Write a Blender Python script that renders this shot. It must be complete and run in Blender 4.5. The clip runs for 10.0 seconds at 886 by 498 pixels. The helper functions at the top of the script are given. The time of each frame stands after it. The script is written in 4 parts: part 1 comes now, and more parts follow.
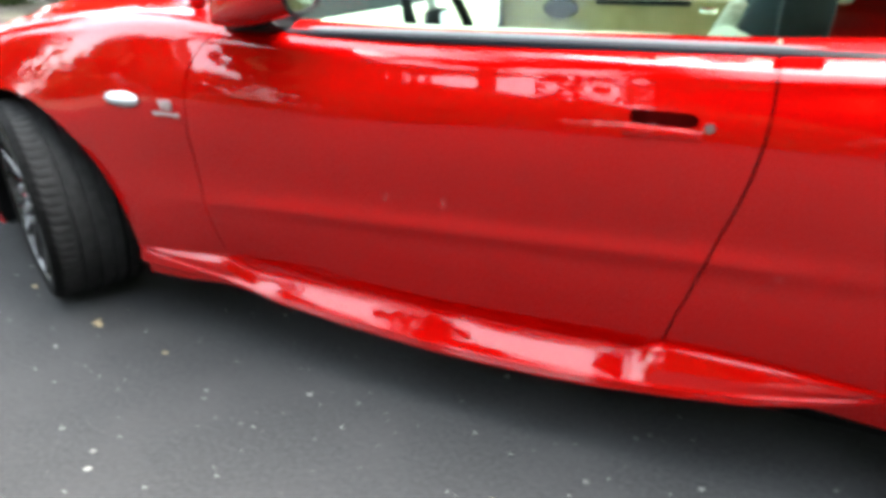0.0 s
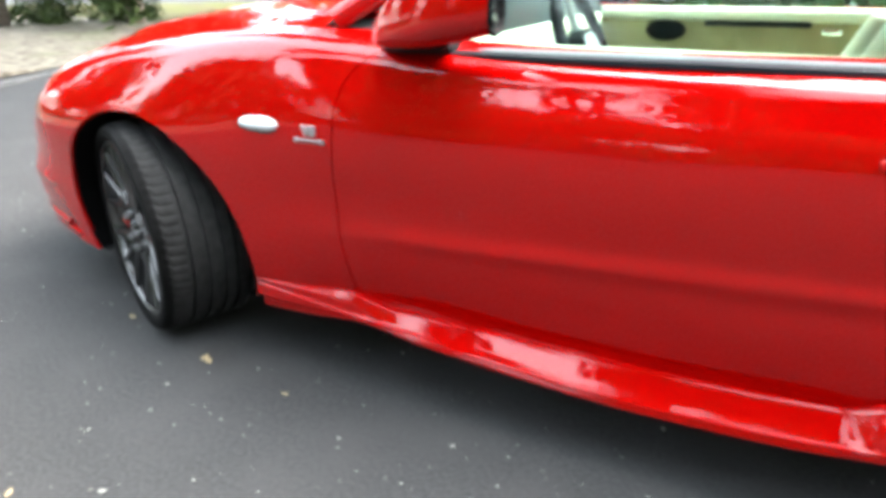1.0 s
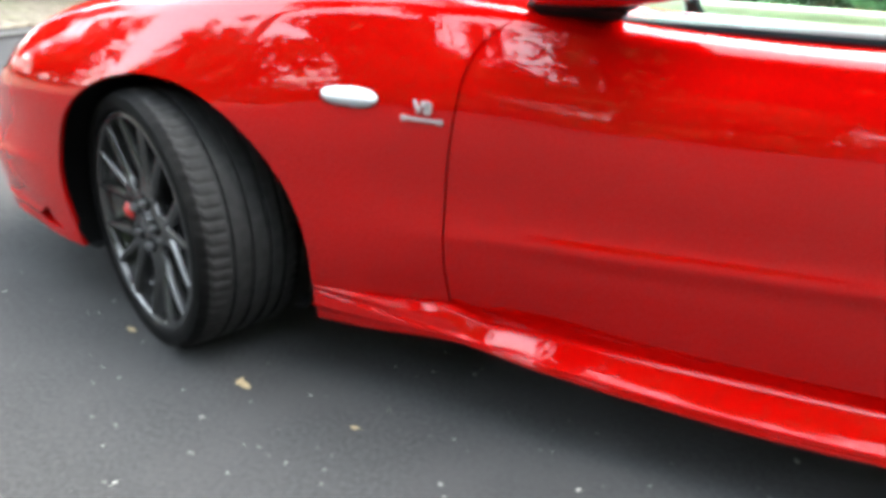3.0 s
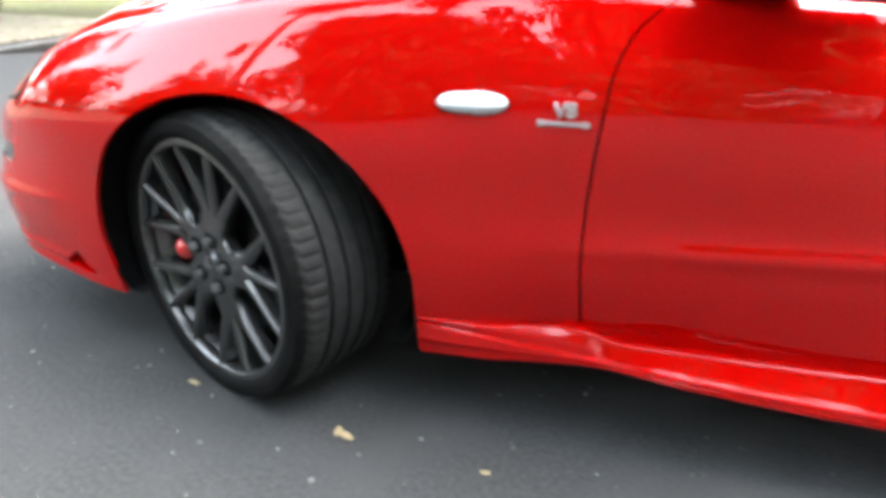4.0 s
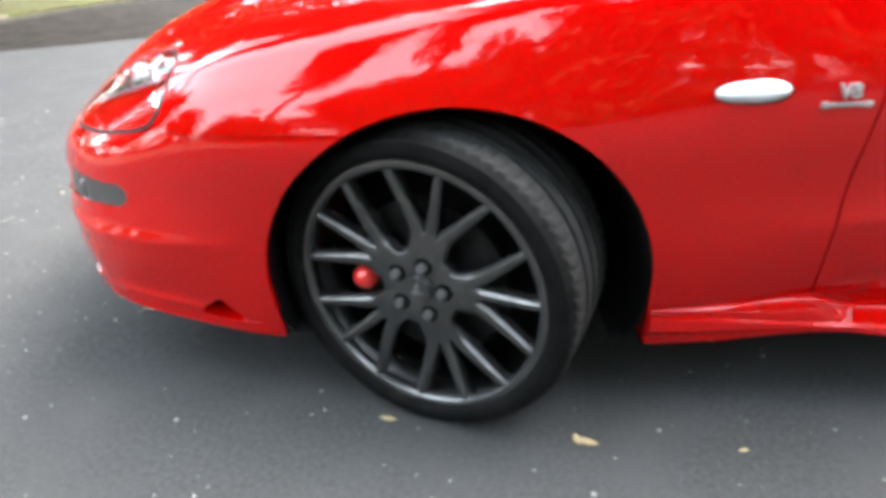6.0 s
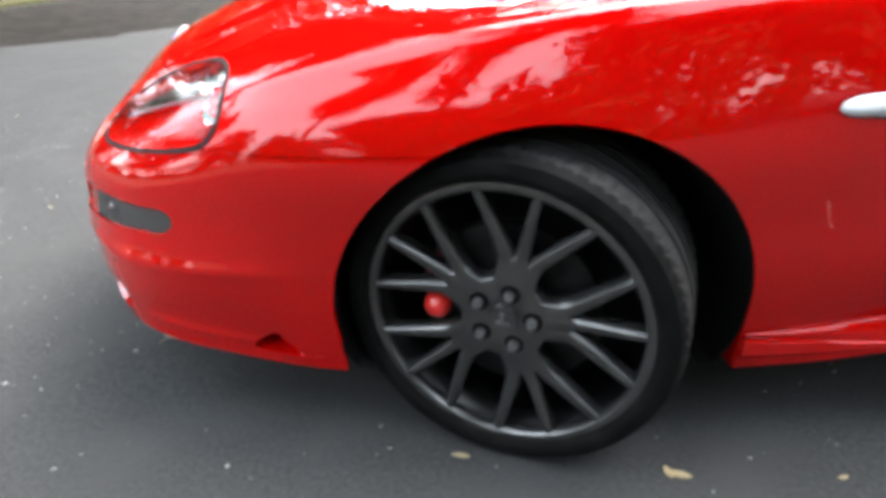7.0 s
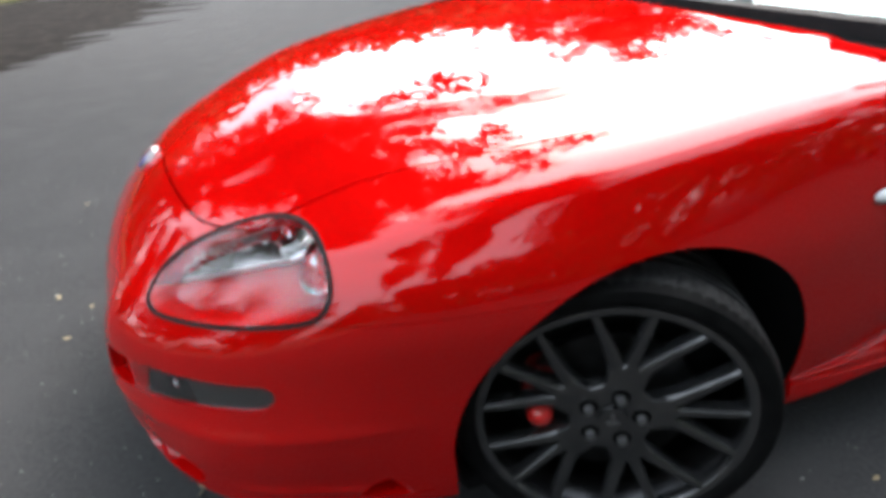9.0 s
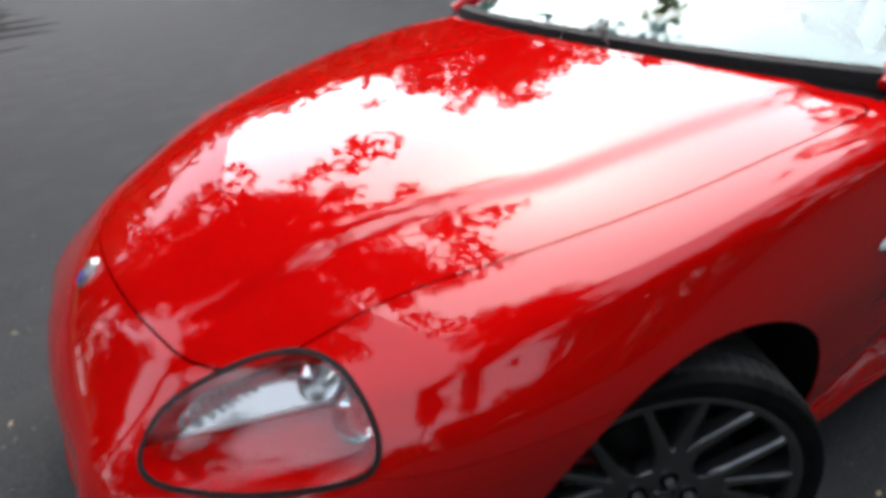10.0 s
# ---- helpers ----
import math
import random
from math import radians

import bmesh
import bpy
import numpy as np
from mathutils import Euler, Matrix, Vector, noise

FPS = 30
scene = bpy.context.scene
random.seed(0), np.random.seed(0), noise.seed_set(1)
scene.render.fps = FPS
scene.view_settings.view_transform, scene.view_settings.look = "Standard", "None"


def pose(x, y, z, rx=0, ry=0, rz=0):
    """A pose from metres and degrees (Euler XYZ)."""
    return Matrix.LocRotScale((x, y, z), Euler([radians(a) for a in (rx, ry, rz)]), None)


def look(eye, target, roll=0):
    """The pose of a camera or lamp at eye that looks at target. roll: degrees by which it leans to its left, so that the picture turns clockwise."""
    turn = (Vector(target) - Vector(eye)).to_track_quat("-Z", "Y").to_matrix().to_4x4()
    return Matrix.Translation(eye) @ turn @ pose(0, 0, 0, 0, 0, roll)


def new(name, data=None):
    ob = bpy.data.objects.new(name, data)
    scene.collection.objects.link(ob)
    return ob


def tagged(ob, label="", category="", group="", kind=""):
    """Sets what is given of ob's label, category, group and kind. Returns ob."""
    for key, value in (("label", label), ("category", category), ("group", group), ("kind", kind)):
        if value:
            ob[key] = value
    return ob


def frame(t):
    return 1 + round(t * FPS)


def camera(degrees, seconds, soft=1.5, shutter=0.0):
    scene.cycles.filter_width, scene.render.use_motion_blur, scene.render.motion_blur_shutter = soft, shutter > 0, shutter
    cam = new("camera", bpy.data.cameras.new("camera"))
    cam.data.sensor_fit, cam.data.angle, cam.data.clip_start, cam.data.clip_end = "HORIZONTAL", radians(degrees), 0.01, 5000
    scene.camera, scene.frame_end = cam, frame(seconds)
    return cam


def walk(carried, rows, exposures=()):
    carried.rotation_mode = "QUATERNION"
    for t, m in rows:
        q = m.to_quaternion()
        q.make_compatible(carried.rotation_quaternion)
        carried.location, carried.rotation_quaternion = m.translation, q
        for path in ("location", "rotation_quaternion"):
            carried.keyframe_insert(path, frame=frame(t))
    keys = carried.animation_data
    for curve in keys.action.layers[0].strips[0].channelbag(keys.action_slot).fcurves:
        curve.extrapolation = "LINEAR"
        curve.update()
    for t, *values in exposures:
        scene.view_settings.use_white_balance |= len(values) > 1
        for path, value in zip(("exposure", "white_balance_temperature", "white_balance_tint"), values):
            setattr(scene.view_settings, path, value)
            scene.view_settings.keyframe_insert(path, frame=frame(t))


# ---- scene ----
cam = camera(69.7, 10.0, soft=4.8, shutter=0.5)
PATH = [
    (0, (1.93, -1.163, 0.975), (1.171, 0.5, 0.164), 0.1),
    (0.5, (1.776, -1.202, 0.975), (0.952, 0.439, 0.183), -0.8),
    (1, (1.588, -1.18, 0.966), (0.769, 0.48, 0.209), 0.2),
    (1.5, (1.43, -1.104, 0.954), (0.664, 0.569, 0.172), -0.5),
    (2, (1.321, -1.086, 0.946), (0.582, 0.588, 0.139), 1.0),
    (3.5, (0.961, -1.142, 0.85), (0.47, 0.657, 0.128), 3.6),
    (4, (0.764, -1.073, 0.85), (0.32, 0.722, 0.087), 0.9),
    (4.5, (0.567, -1.049, 0.844), (0.173, 0.752, 0.069), 1.6),
    (5, (0.447, -1.056, 0.864), (0.183, 0.74, 0.025), 2.0),
    (5.5, (0.247, -1.103, 0.887), (0.107, 0.702, 0.037), -1.3),
    (7, (-0.138, -0.97, 0.914), (-0.07, 0.832, 0.049), -1.9),
    (7.5, (-0.238, -0.906, 0.935), (-0.126, 0.854, -0.008), -4.6),
    (8, (-0.315, -0.872, 1.008), (-0.114, 0.891, 0.084), -5.8),
    (8.5, (-0.436, -0.835, 1.087), (0.03, 0.861, 0.136), -5.1),
    (9, (-0.565, -0.798, 1.171), (-0.016, 0.898, 0.265), -4.7),
    (9.5, (-0.593, -0.685, 1.252), (0.093, 0.942, 0.314), -7.3),
    (10, (-0.68, -0.543, 1.318), (0.16, 1.003, 0.367), -6.8),
]
EXPOSURES = [(0, 4.17, 6500, 10), (2.2, 4.2, 6500, 10), (4.5, 4.5, 6500, 10), (5.2, 4.57, 6500, 10), (5.6, 4.52, 6500, 10), (7.0, 3.85, 6500, 10), (7.6, 3.95, 6500, 10), (8.5, 3.38, 6450, 11),
             (9.0, 2.75, 6350, 12), (10, 2.02, 6250, 13)]
walk(cam, [(t, look(eye, target, roll)) for t, eye, target, roll in PATH], EXPOSURES)

# ---- world and light ----
world = bpy.data.worlds.new("sky")
scene.world = world
world.use_nodes = True
SUN_EL, SUN_ROT = radians(50), radians(38)
_n = world.node_tree.nodes
_sky = _n.new("ShaderNodeTexSky")
_sky.sky_type, _sky.sun_disc = "NISHITA", False
_sky.sun_elevation, _sky.sun_rotation = SUN_EL, SUN_ROT
_sky.air_density, _sky.dust_density, _sky.ozone_density = 1.0, 5.0, 1.0
_n["Background"].inputs[1].default_value = 0.12
_veil = _n.new("ShaderNodeMix")          # a pale, even cloud deck over the sky
_veil.data_type = "RGBA"
_veil.inputs["Factor"].default_value = 0.6
_veil.inputs["B"].default_value = (5.35, 5.85, 6.1, 1)
world.node_tree.links.new(_sky.outputs[0], _veil.inputs["A"])
world.node_tree.links.new(_veil.outputs["Result"], _n["Background"].inputs[0])
sun = new("sun", bpy.data.lights.new("sun", "SUN"))
sun.data.energy, sun.data.angle, sun.data.color = 1.5, radians(85), (1.0, 0.98, 0.95)
sun.matrix_world = look((0.395 * 9, 0.507 * 9, 0.766 * 9), (0, 0, 0))

# ---- materials ----
def mat(name, color, rough=0.5, metal=0.0, coat=0.0, spec=0.5, trans=0.0, ior=1.45):
    m = bpy.data.materials.new(name)
    m.use_nodes = True
    b = m.node_tree.nodes["Principled BSDF"]
    b.inputs["Base Color"].default_value = (*color, 1)
    b.inputs["Roughness"].default_value = rough
    b.inputs["Metallic"].default_value = metal
    b.inputs["Coat Weight"].default_value = coat
    b.inputs["Coat Roughness"].default_value = 0.02
    b.inputs["Specular IOR Level"].default_value = spec
    b.inputs["Transmission Weight"].default_value = trans
    b.inputs["IOR"].default_value = ior
    return m


def grain(m, c1, c2, scale, lo=0.35, hi=0.65, bump=0.0, bump_scale=None, detail=6.0, c3=None, scale3=0.7, lo3=0.45, hi3=0.7,
          rough=None):
    """Two-scale noise colour and bump on a material, in object metres."""
    nt = m.node_tree
    b = nt.nodes["Principled BSDF"]
    tc = nt.nodes.new("ShaderNodeTexCoord")
    n1 = nt.nodes.new("ShaderNodeTexNoise")
    n1.inputs["Scale"].default_value, n1.inputs["Detail"].default_value = scale, detail
    nt.links.new(tc.outputs["Object"], n1.inputs["Vector"])
    r1 = nt.nodes.new("ShaderNodeMapRange")
    r1.inputs["From Min"].default_value, r1.inputs["From Max"].default_value = lo, hi
    nt.links.new(n1.outputs["Fac"], r1.inputs["Value"])
    mx = nt.nodes.new("ShaderNodeMix")
    mx.data_type = "RGBA"
    mx.inputs["A"].default_value, mx.inputs["B"].default_value = (*c1, 1), (*c2, 1)
    nt.links.new(r1.outputs[0], mx.inputs["Factor"])
    out = mx.outputs["Result"]
    if c3:
        n3 = nt.nodes.new("ShaderNodeTexNoise")
        n3.inputs["Scale"].default_value, n3.inputs["Detail"].default_value = scale3, 5
        nt.links.new(tc.outputs["Object"], n3.inputs["Vector"])
        r3 = nt.nodes.new("ShaderNodeMapRange")
        r3.inputs["From Min"].default_value, r3.inputs["From Max"].default_value = lo3, hi3
        nt.links.new(n3.outputs["Fac"], r3.inputs["Value"])
        m3 = nt.nodes.new("ShaderNodeMix")
        m3.data_type = "RGBA"
        nt.links.new(r3.outputs[0], m3.inputs["Factor"])
        nt.links.new(out, m3.inputs["A"])
        m3.inputs["B"].default_value = (*c3, 1)
        out = m3.outputs["Result"]
    nt.links.new(out, b.inputs["Base Color"])
    if bump:
        nb = nt.nodes.new("ShaderNodeTexNoise")
        nb.inputs["Scale"].default_value, nb.inputs["Detail"].default_value = bump_scale or scale, 8
        nt.links.new(tc.outputs["Object"], nb.inputs["Vector"])
        bp = nt.nodes.new("ShaderNodeBump")
        bp.inputs["Strength"].default_value, bp.inputs["Distance"].default_value = bump, 0.004
        nt.links.new(nb.outputs["Fac"], bp.inputs["Height"])
        nt.links.new(bp.outputs[0], b.inputs["Normal"])
    if rough:
        rr = nt.nodes.new("ShaderNodeMapRange")
        rr.inputs["To Min"].default_value, rr.inputs["To Max"].default_value = rough
        nt.links.new(n1.outputs["Fac"], rr.inputs["Value"])
        nt.links.new(rr.outputs[0], b.inputs["Roughness"])
    return m


RED = mat("red_paint", (0.40, 0.0010, 0.0007), 0.32, coat=1.0, spec=0.0)
grain(RED, (0.41, 0.0010, 0.0007), (0.39, 0.0009, 0.0006), 900, rough=(0.28, 0.36))
RED.node_tree.nodes["Principled BSDF"].inputs["Coat IOR"].default_value = 1.48
BLACK = grain(mat("black_plastic", (0.004, 0.004, 0.0045), 0.75, spec=0.1), (0.003, 0.003, 0.0034), (0.006, 0.006, 0.0064), 60, bump=0.2, bump_scale=200)
RUBBER = grain(mat("rubber", (0.008, 0.008, 0.008), 0.7, spec=0.2), (0.006, 0.006, 0.006), (0.010, 0.010, 0.010), 60, bump=0.15, bump_scale=300)
TYRE = grain(mat("tyre_rubber", (0.02, 0.02, 0.02), 0.65, spec=0.05), (0.004, 0.004, 0.004), (0.007, 0.007, 0.0068), 25, bump=0.2,
             bump_scale=260, c3=(0.010, 0.0097, 0.0093), scale3=9, lo3=0.55, hi3=0.85)
SEAL = mat("window_seal", (0.005, 0.006, 0.010), 0.55, spec=0.2)
RIM = grain(mat("anthracite_alloy", (0.08, 0.08, 0.08), 0.3, 0.85), (0.085, 0.085, 0.086), (0.12, 0.119, 0.117), 40, rough=(0.14, 0.25))
BARREL = mat("dark_barrel", (0.12, 0.12, 0.12), 0.24, 1.0)
# body red darkened for the shade inside the handle slot
DARKRED = mat("slot_shade_red", (0.12, 0.002, 0.0015), 0.7, spec=0.1)
CHROME = mat("chrome", (0.85, 0.86, 0.88), 0.08, 1.0)
NUT = mat("wheel_nut_metal", (0.3, 0.3, 0.3), 0.3, 0.9)
TREAD = grain(mat("worn_tread", (0.03, 0.03, 0.03), 0.7, spec=0.2), (0.012, 0.012, 0.012), (0.022, 0.022, 0.0215), 40, bump=0.3, bump_scale=300)
STEEL = grain(mat("brake_steel", (0.04, 0.04, 0.04), 0.45, 0.8), (0.010, 0.010, 0.010), (0.02, 0.02, 0.02), 30)
CALIPER = mat("caliper_red", (0.55, 0.012, 0.01), 0.3, coat=1.0)
# darker copy of the caliper red, for the body deep in the wheel's shade
CALIPER_SHADED = mat("caliper_shaded_red", (0.16, 0.006, 0.005), 0.5)
LAMPCLEAR = mat("clear_polycarbonate", (1, 1, 1), 0.0, trans=1.0, ior=1.45)
GLASS = mat("green_glass", (0.62, 0.90, 0.90), 0.0, trans=1.0, ior=1.62)
SIDEGLASS = mat("thin_green_glass", (0.70, 0.93, 0.86), 0.0, trans=1.0, ior=1.22)
LENSWHITE = mat("marker_lens", (0.78, 0.79, 0.80), 0.18, coat=1.0)
LENSGREY = mat("marker_lens_grey", (0.50, 0.56, 0.58), 0.25, coat=1.0)
SEAL_SHEEN = mat("seal_sheen", (0.09, 0.11, 0.115), 0.5, 0.1)
SMOKED = mat("smoked_lens", (0.012, 0.012, 0.013), 0.12, coat=0.8)
FOGEND = mat("silvered_lens_end", (0.05, 0.052, 0.049), 0.3, coat=0.6)
LAMPDARK = mat("smoked_reflector", (0.32, 0.31, 0.30), 0.08, 1.0)
SILVER = mat("badge_silver", (0.50, 0.48, 0.48), 0.36, 0.8)
BLUE = mat("badge_blue", (0.05, 0.07, 0.3), 0.3)
LINER = mat("liner_black", (0.004, 0.004, 0.004), 0.9, spec=0.1)
CREAM = grain(mat("cream_leather", (0.62, 0.58, 0.42), 0.45), (0.6, 0.56, 0.40), (0.66, 0.62, 0.47), 14, bump=0.1, bump_scale=180)
OLIVE = grain(mat("tan_leather", (0.36, 0.29, 0.13), 0.5), (0.21, 0.165, 0.07), (0.27, 0.215, 0.10), 14, bump=0.1, bump_scale=180)
DARKTRIM = grain(mat("dark_trim", (0.011, 0.014, 0.016), 0.6, spec=0.25), (0.009, 0.012, 0.014), (0.014, 0.017, 0.019), 60, bump=0.1, bump_scale=220)
ASPHALT = grain(mat("asphalt", (0.07, 0.07, 0.07), 0.9, spec=0.15), (0.027, 0.0275, 0.0275), (0.050, 0.0505, 0.0503), 90, 0.3, 0.7, bump=0.8,
                bump_scale=240, c3=(0.047, 0.047, 0.0466), scale3=3.2, lo3=0.46, hi3=0.76)
KERB = grain(mat("kerb_stone", (0.2, 0.2, 0.2), 0.85, spec=0.2), (0.055, 0.057, 0.058), (0.105, 0.105, 0.102), 18, bump=0.5, bump_scale=60)
VERGE = grain(mat("leaf_litter_soil", (0.3, 0.22, 0.12), 0.95, spec=0.1), (0.07, 0.062, 0.048), (0.20, 0.178, 0.14), 7, 0.35, 0.68, bump=1.0, bump_scale=40,
              c3=(0.10, 0.105, 0.06), scale3=1.7, lo3=0.5, hi3=0.72)
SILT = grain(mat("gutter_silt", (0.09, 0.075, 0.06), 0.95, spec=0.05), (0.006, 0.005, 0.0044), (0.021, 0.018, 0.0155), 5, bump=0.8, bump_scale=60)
GRASS = grain(mat("dull_grass", (0.05, 0.06, 0.02), 0.95, spec=0.05), (0.028, 0.034, 0.011), (0.07, 0.07, 0.026), 10, bump=1.0, bump_scale=45, c3=(0.05, 0.04, 0.025), scale3=1.2)
KERB_DARK = grain(mat("dark_kerb_stone", (0.04, 0.04, 0.035), 0.9, spec=0.1), (0.022, 0.021, 0.018), (0.06, 0.057, 0.05), 12, bump=0.5, bump_scale=60)
LEAF = grain(mat("leaf_green", (0.06, 0.1, 0.03), 0.7, spec=0.15), (0.02, 0.036, 0.011), (0.055, 0.085, 0.024), 3)
BARK = grain(mat("bark", (0.1, 0.08, 0.06), 0.9), (0.07, 0.055, 0.04), (0.15, 0.12, 0.09), 12, bump=1.0, bump_scale=25)
DRYLEAF = mat("dry_leaf", (0.3, 0.23, 0.13), 0.8)
PETAL = mat("pale_petal", (0.34, 0.33, 0.30), 0.8)
LITTER = mat("dry_litter", (0.17, 0.165, 0.15), 0.9)
GRIT = grain(mat("grit_stone", (0.16, 0.155, 0.14), 0.9), (0.08, 0.078, 0.07), (0.24, 0.235, 0.22), 7)
TWIG = mat("twig", (0.3, 0.24, 0.16), 0.9)


# ---- mesh helpers ----
def thing(name, label, category, group="", kind="", m=None):
    ob = new(name)
    ob.empty_display_size = 0.1
    if m is not None:
        ob.matrix_world = m
    return tagged(ob, label, category, group, kind)


def part(name, bm, material, parent=None, label="", smooth=True, m=None):
    me = bpy.data.meshes.new(name)
    if isinstance(bm, tuple):
        me.from_pydata(*[list(map(tuple, a)) if k == 0 else a for k, a in enumerate((bm[0], [], bm[1]))])
    else:
        bmesh.ops.recalc_face_normals(bm, faces=bm.faces)
        bm.to_mesh(me)
        bm.free()
    if smooth:
        me.polygons.foreach_set("use_smooth", [True] * len(me.polygons))
        me.set_sharp_from_angle(angle=radians(38))
    me.materials.append(material)
    ob = new(name, me)
    if parent is not None:
        ob.parent = parent
    if m is not None:
        ob.matrix_basis = m
    if label:
        tagged(ob, label)
    return ob


def box(bm, size, at=(0, 0, 0), bevel=0.0, rot=None, seg=2):
    m = Matrix.Translation(at)
    if rot is not None:
        m = m @ Euler([radians(a) for a in rot]).to_matrix().to_4x4()
    r = bmesh.ops.create_cube(bm, size=1, matrix=m @ Matrix.Diagonal((*size, 1)))
    if bevel:
        es = {e for v in r["verts"] for e in v.link_edges}
        bmesh.ops.bevel(bm, geom=list(es), offset=bevel, segments=seg, profile=0.5, affect="EDGES")
    return bm


def cyl(bm, r1, r2, depth, m, seg=32):
    bmesh.ops.create_cone(bm, cap_ends=True, segments=seg, radius1=r1, radius2=r2, depth=depth, matrix=m)
    return bm


def revolve(profile, seg, closed=False):
    """Profile of (r, y) turned round the y axis."""
    V, F = [], []
    n = len(profile)
    for k in range(seg):
        a = 2 * math.pi * k / seg
        for r, y in profile:
            V.append((r * math.cos(a), y, r * math.sin(a)))
    for k in range(seg):
        k2 = (k + 1) % seg
        for j in range(n if closed else n - 1):
            j2 = (j + 1) % n
            F.append((k * n + j, k * n + j2, k2 * n + j2, k2 * n + j))
    return V, F


def tube(path, radii, seg=8):
    V, F = [], []
    path = [Vector(p) for p in path]
    for i, p in enumerate(path):
        d = (path[min(i + 1, len(path) - 1)] - path[max(i - 1, 0)]).normalized()
        a = d.orthogonal().normalized()
        b = d.cross(a)
        for k in range(seg):
            t = 2 * math.pi * k / seg
            V.append(tuple(p + (a * math.cos(t) + b * math.sin(t)) * radii[i]))
    for i in range(len(path) - 1):
        for k in range(seg):
            k2 = (k + 1) % seg
            F.append((i * seg + k, i * seg + k2, (i + 1) * seg + k2, (i + 1) * seg + k))
    F.append(tuple(range(seg))[::-1])
    F.append(tuple((len(path) - 1) * seg + k for k in range(seg)))
    return V, F


def join(*meshes):
    V, F = [], []
    for v, f in meshes:
        o = len(V)
        V += [tuple(p) for p in v]
        F += [tuple(i + o for i in q) for q in f]
    return V, F


def smooth_curve(pts, n, closed=False):
    """Catmull-Rom through a few points."""
    P = np.array(pts, float)
    k = len(P)
    out = []
    segs = k if closed else k - 1
    for i in range(segs):
        if closed:
            p0, p1, p2, p3 = P[(i - 1) % k], P[i], P[(i + 1) % k], P[(i + 2) % k]
        else:
            p1, p2 = P[i], P[i + 1]
            p0 = P[i - 1] if i else 2 * p1 - p2
            p3 = P[i + 2] if i + 2 < k else 2 * p2 - p1
        for j in range(n):
            t = j / n
            out.append(0.5 * (2 * p1 + (p2 - p0) * t + (2 * p0 - 5 * p1 + 4 * p2 - p3) * t * t + (3 * p1 - p0 - 3 * p2 + p3) * t ** 3))
    if not closed:
        out.append(P[-1])
    return np.array(out)


def loft(rows, closed=False):
    n = len(rows[0])
    V = [tuple(p) for r in rows for p in r]
    F = []
    for i in range(len(rows) - 1):
        for j in range(n if closed else n - 1):
            j2 = (j + 1) % n
            F.append((i * n + j, i * n + j2, (i + 1) * n + j2, (i + 1) * n + j))
    return V, F


def thicken(mesh, d):
    """Give a sheet thickness d along its own normals."""
    bm = bmesh.new()
    vs = [bm.verts.new(p) for p in mesh[0]]
    for f in mesh[1]:
        try:
            bm.faces.new([vs[i] for i in f])
        except ValueError:
            pass
    bm.normal_update()
    bmesh.ops.solidify(bm, geom=bm.faces[:], thickness=d)
    return bm


# ---- the ground ----
def camber(y):
    """The road rises gently towards its crown on the far side of the car."""
    return .026 * (min(max(y, .15), 2.6) - .15)


gx = [-400, -60, -20, -8, -3, 0, 3, 8, 20, 60, 400]
gy = [-400, -60, -10, -2, .15, .5, 1, 1.5, 2, 2.6, 6, 15, 60, 400]
gv = [(x, y, camber(y)) for x in gx for y in gy]
gf = [(i * len(gy) + j, (i + 1) * len(gy) + j, (i + 1) * len(gy) + j + 1, i * len(gy) + j + 1) for i in range(len(gx) - 1) for j in range(len(gy) - 1)]
ground = part("ground", (gv, gf), ASPHALT, smooth=False)
tagged(ground, "grey worn asphalt road strewn with fallen bits", "road", kind="structure")

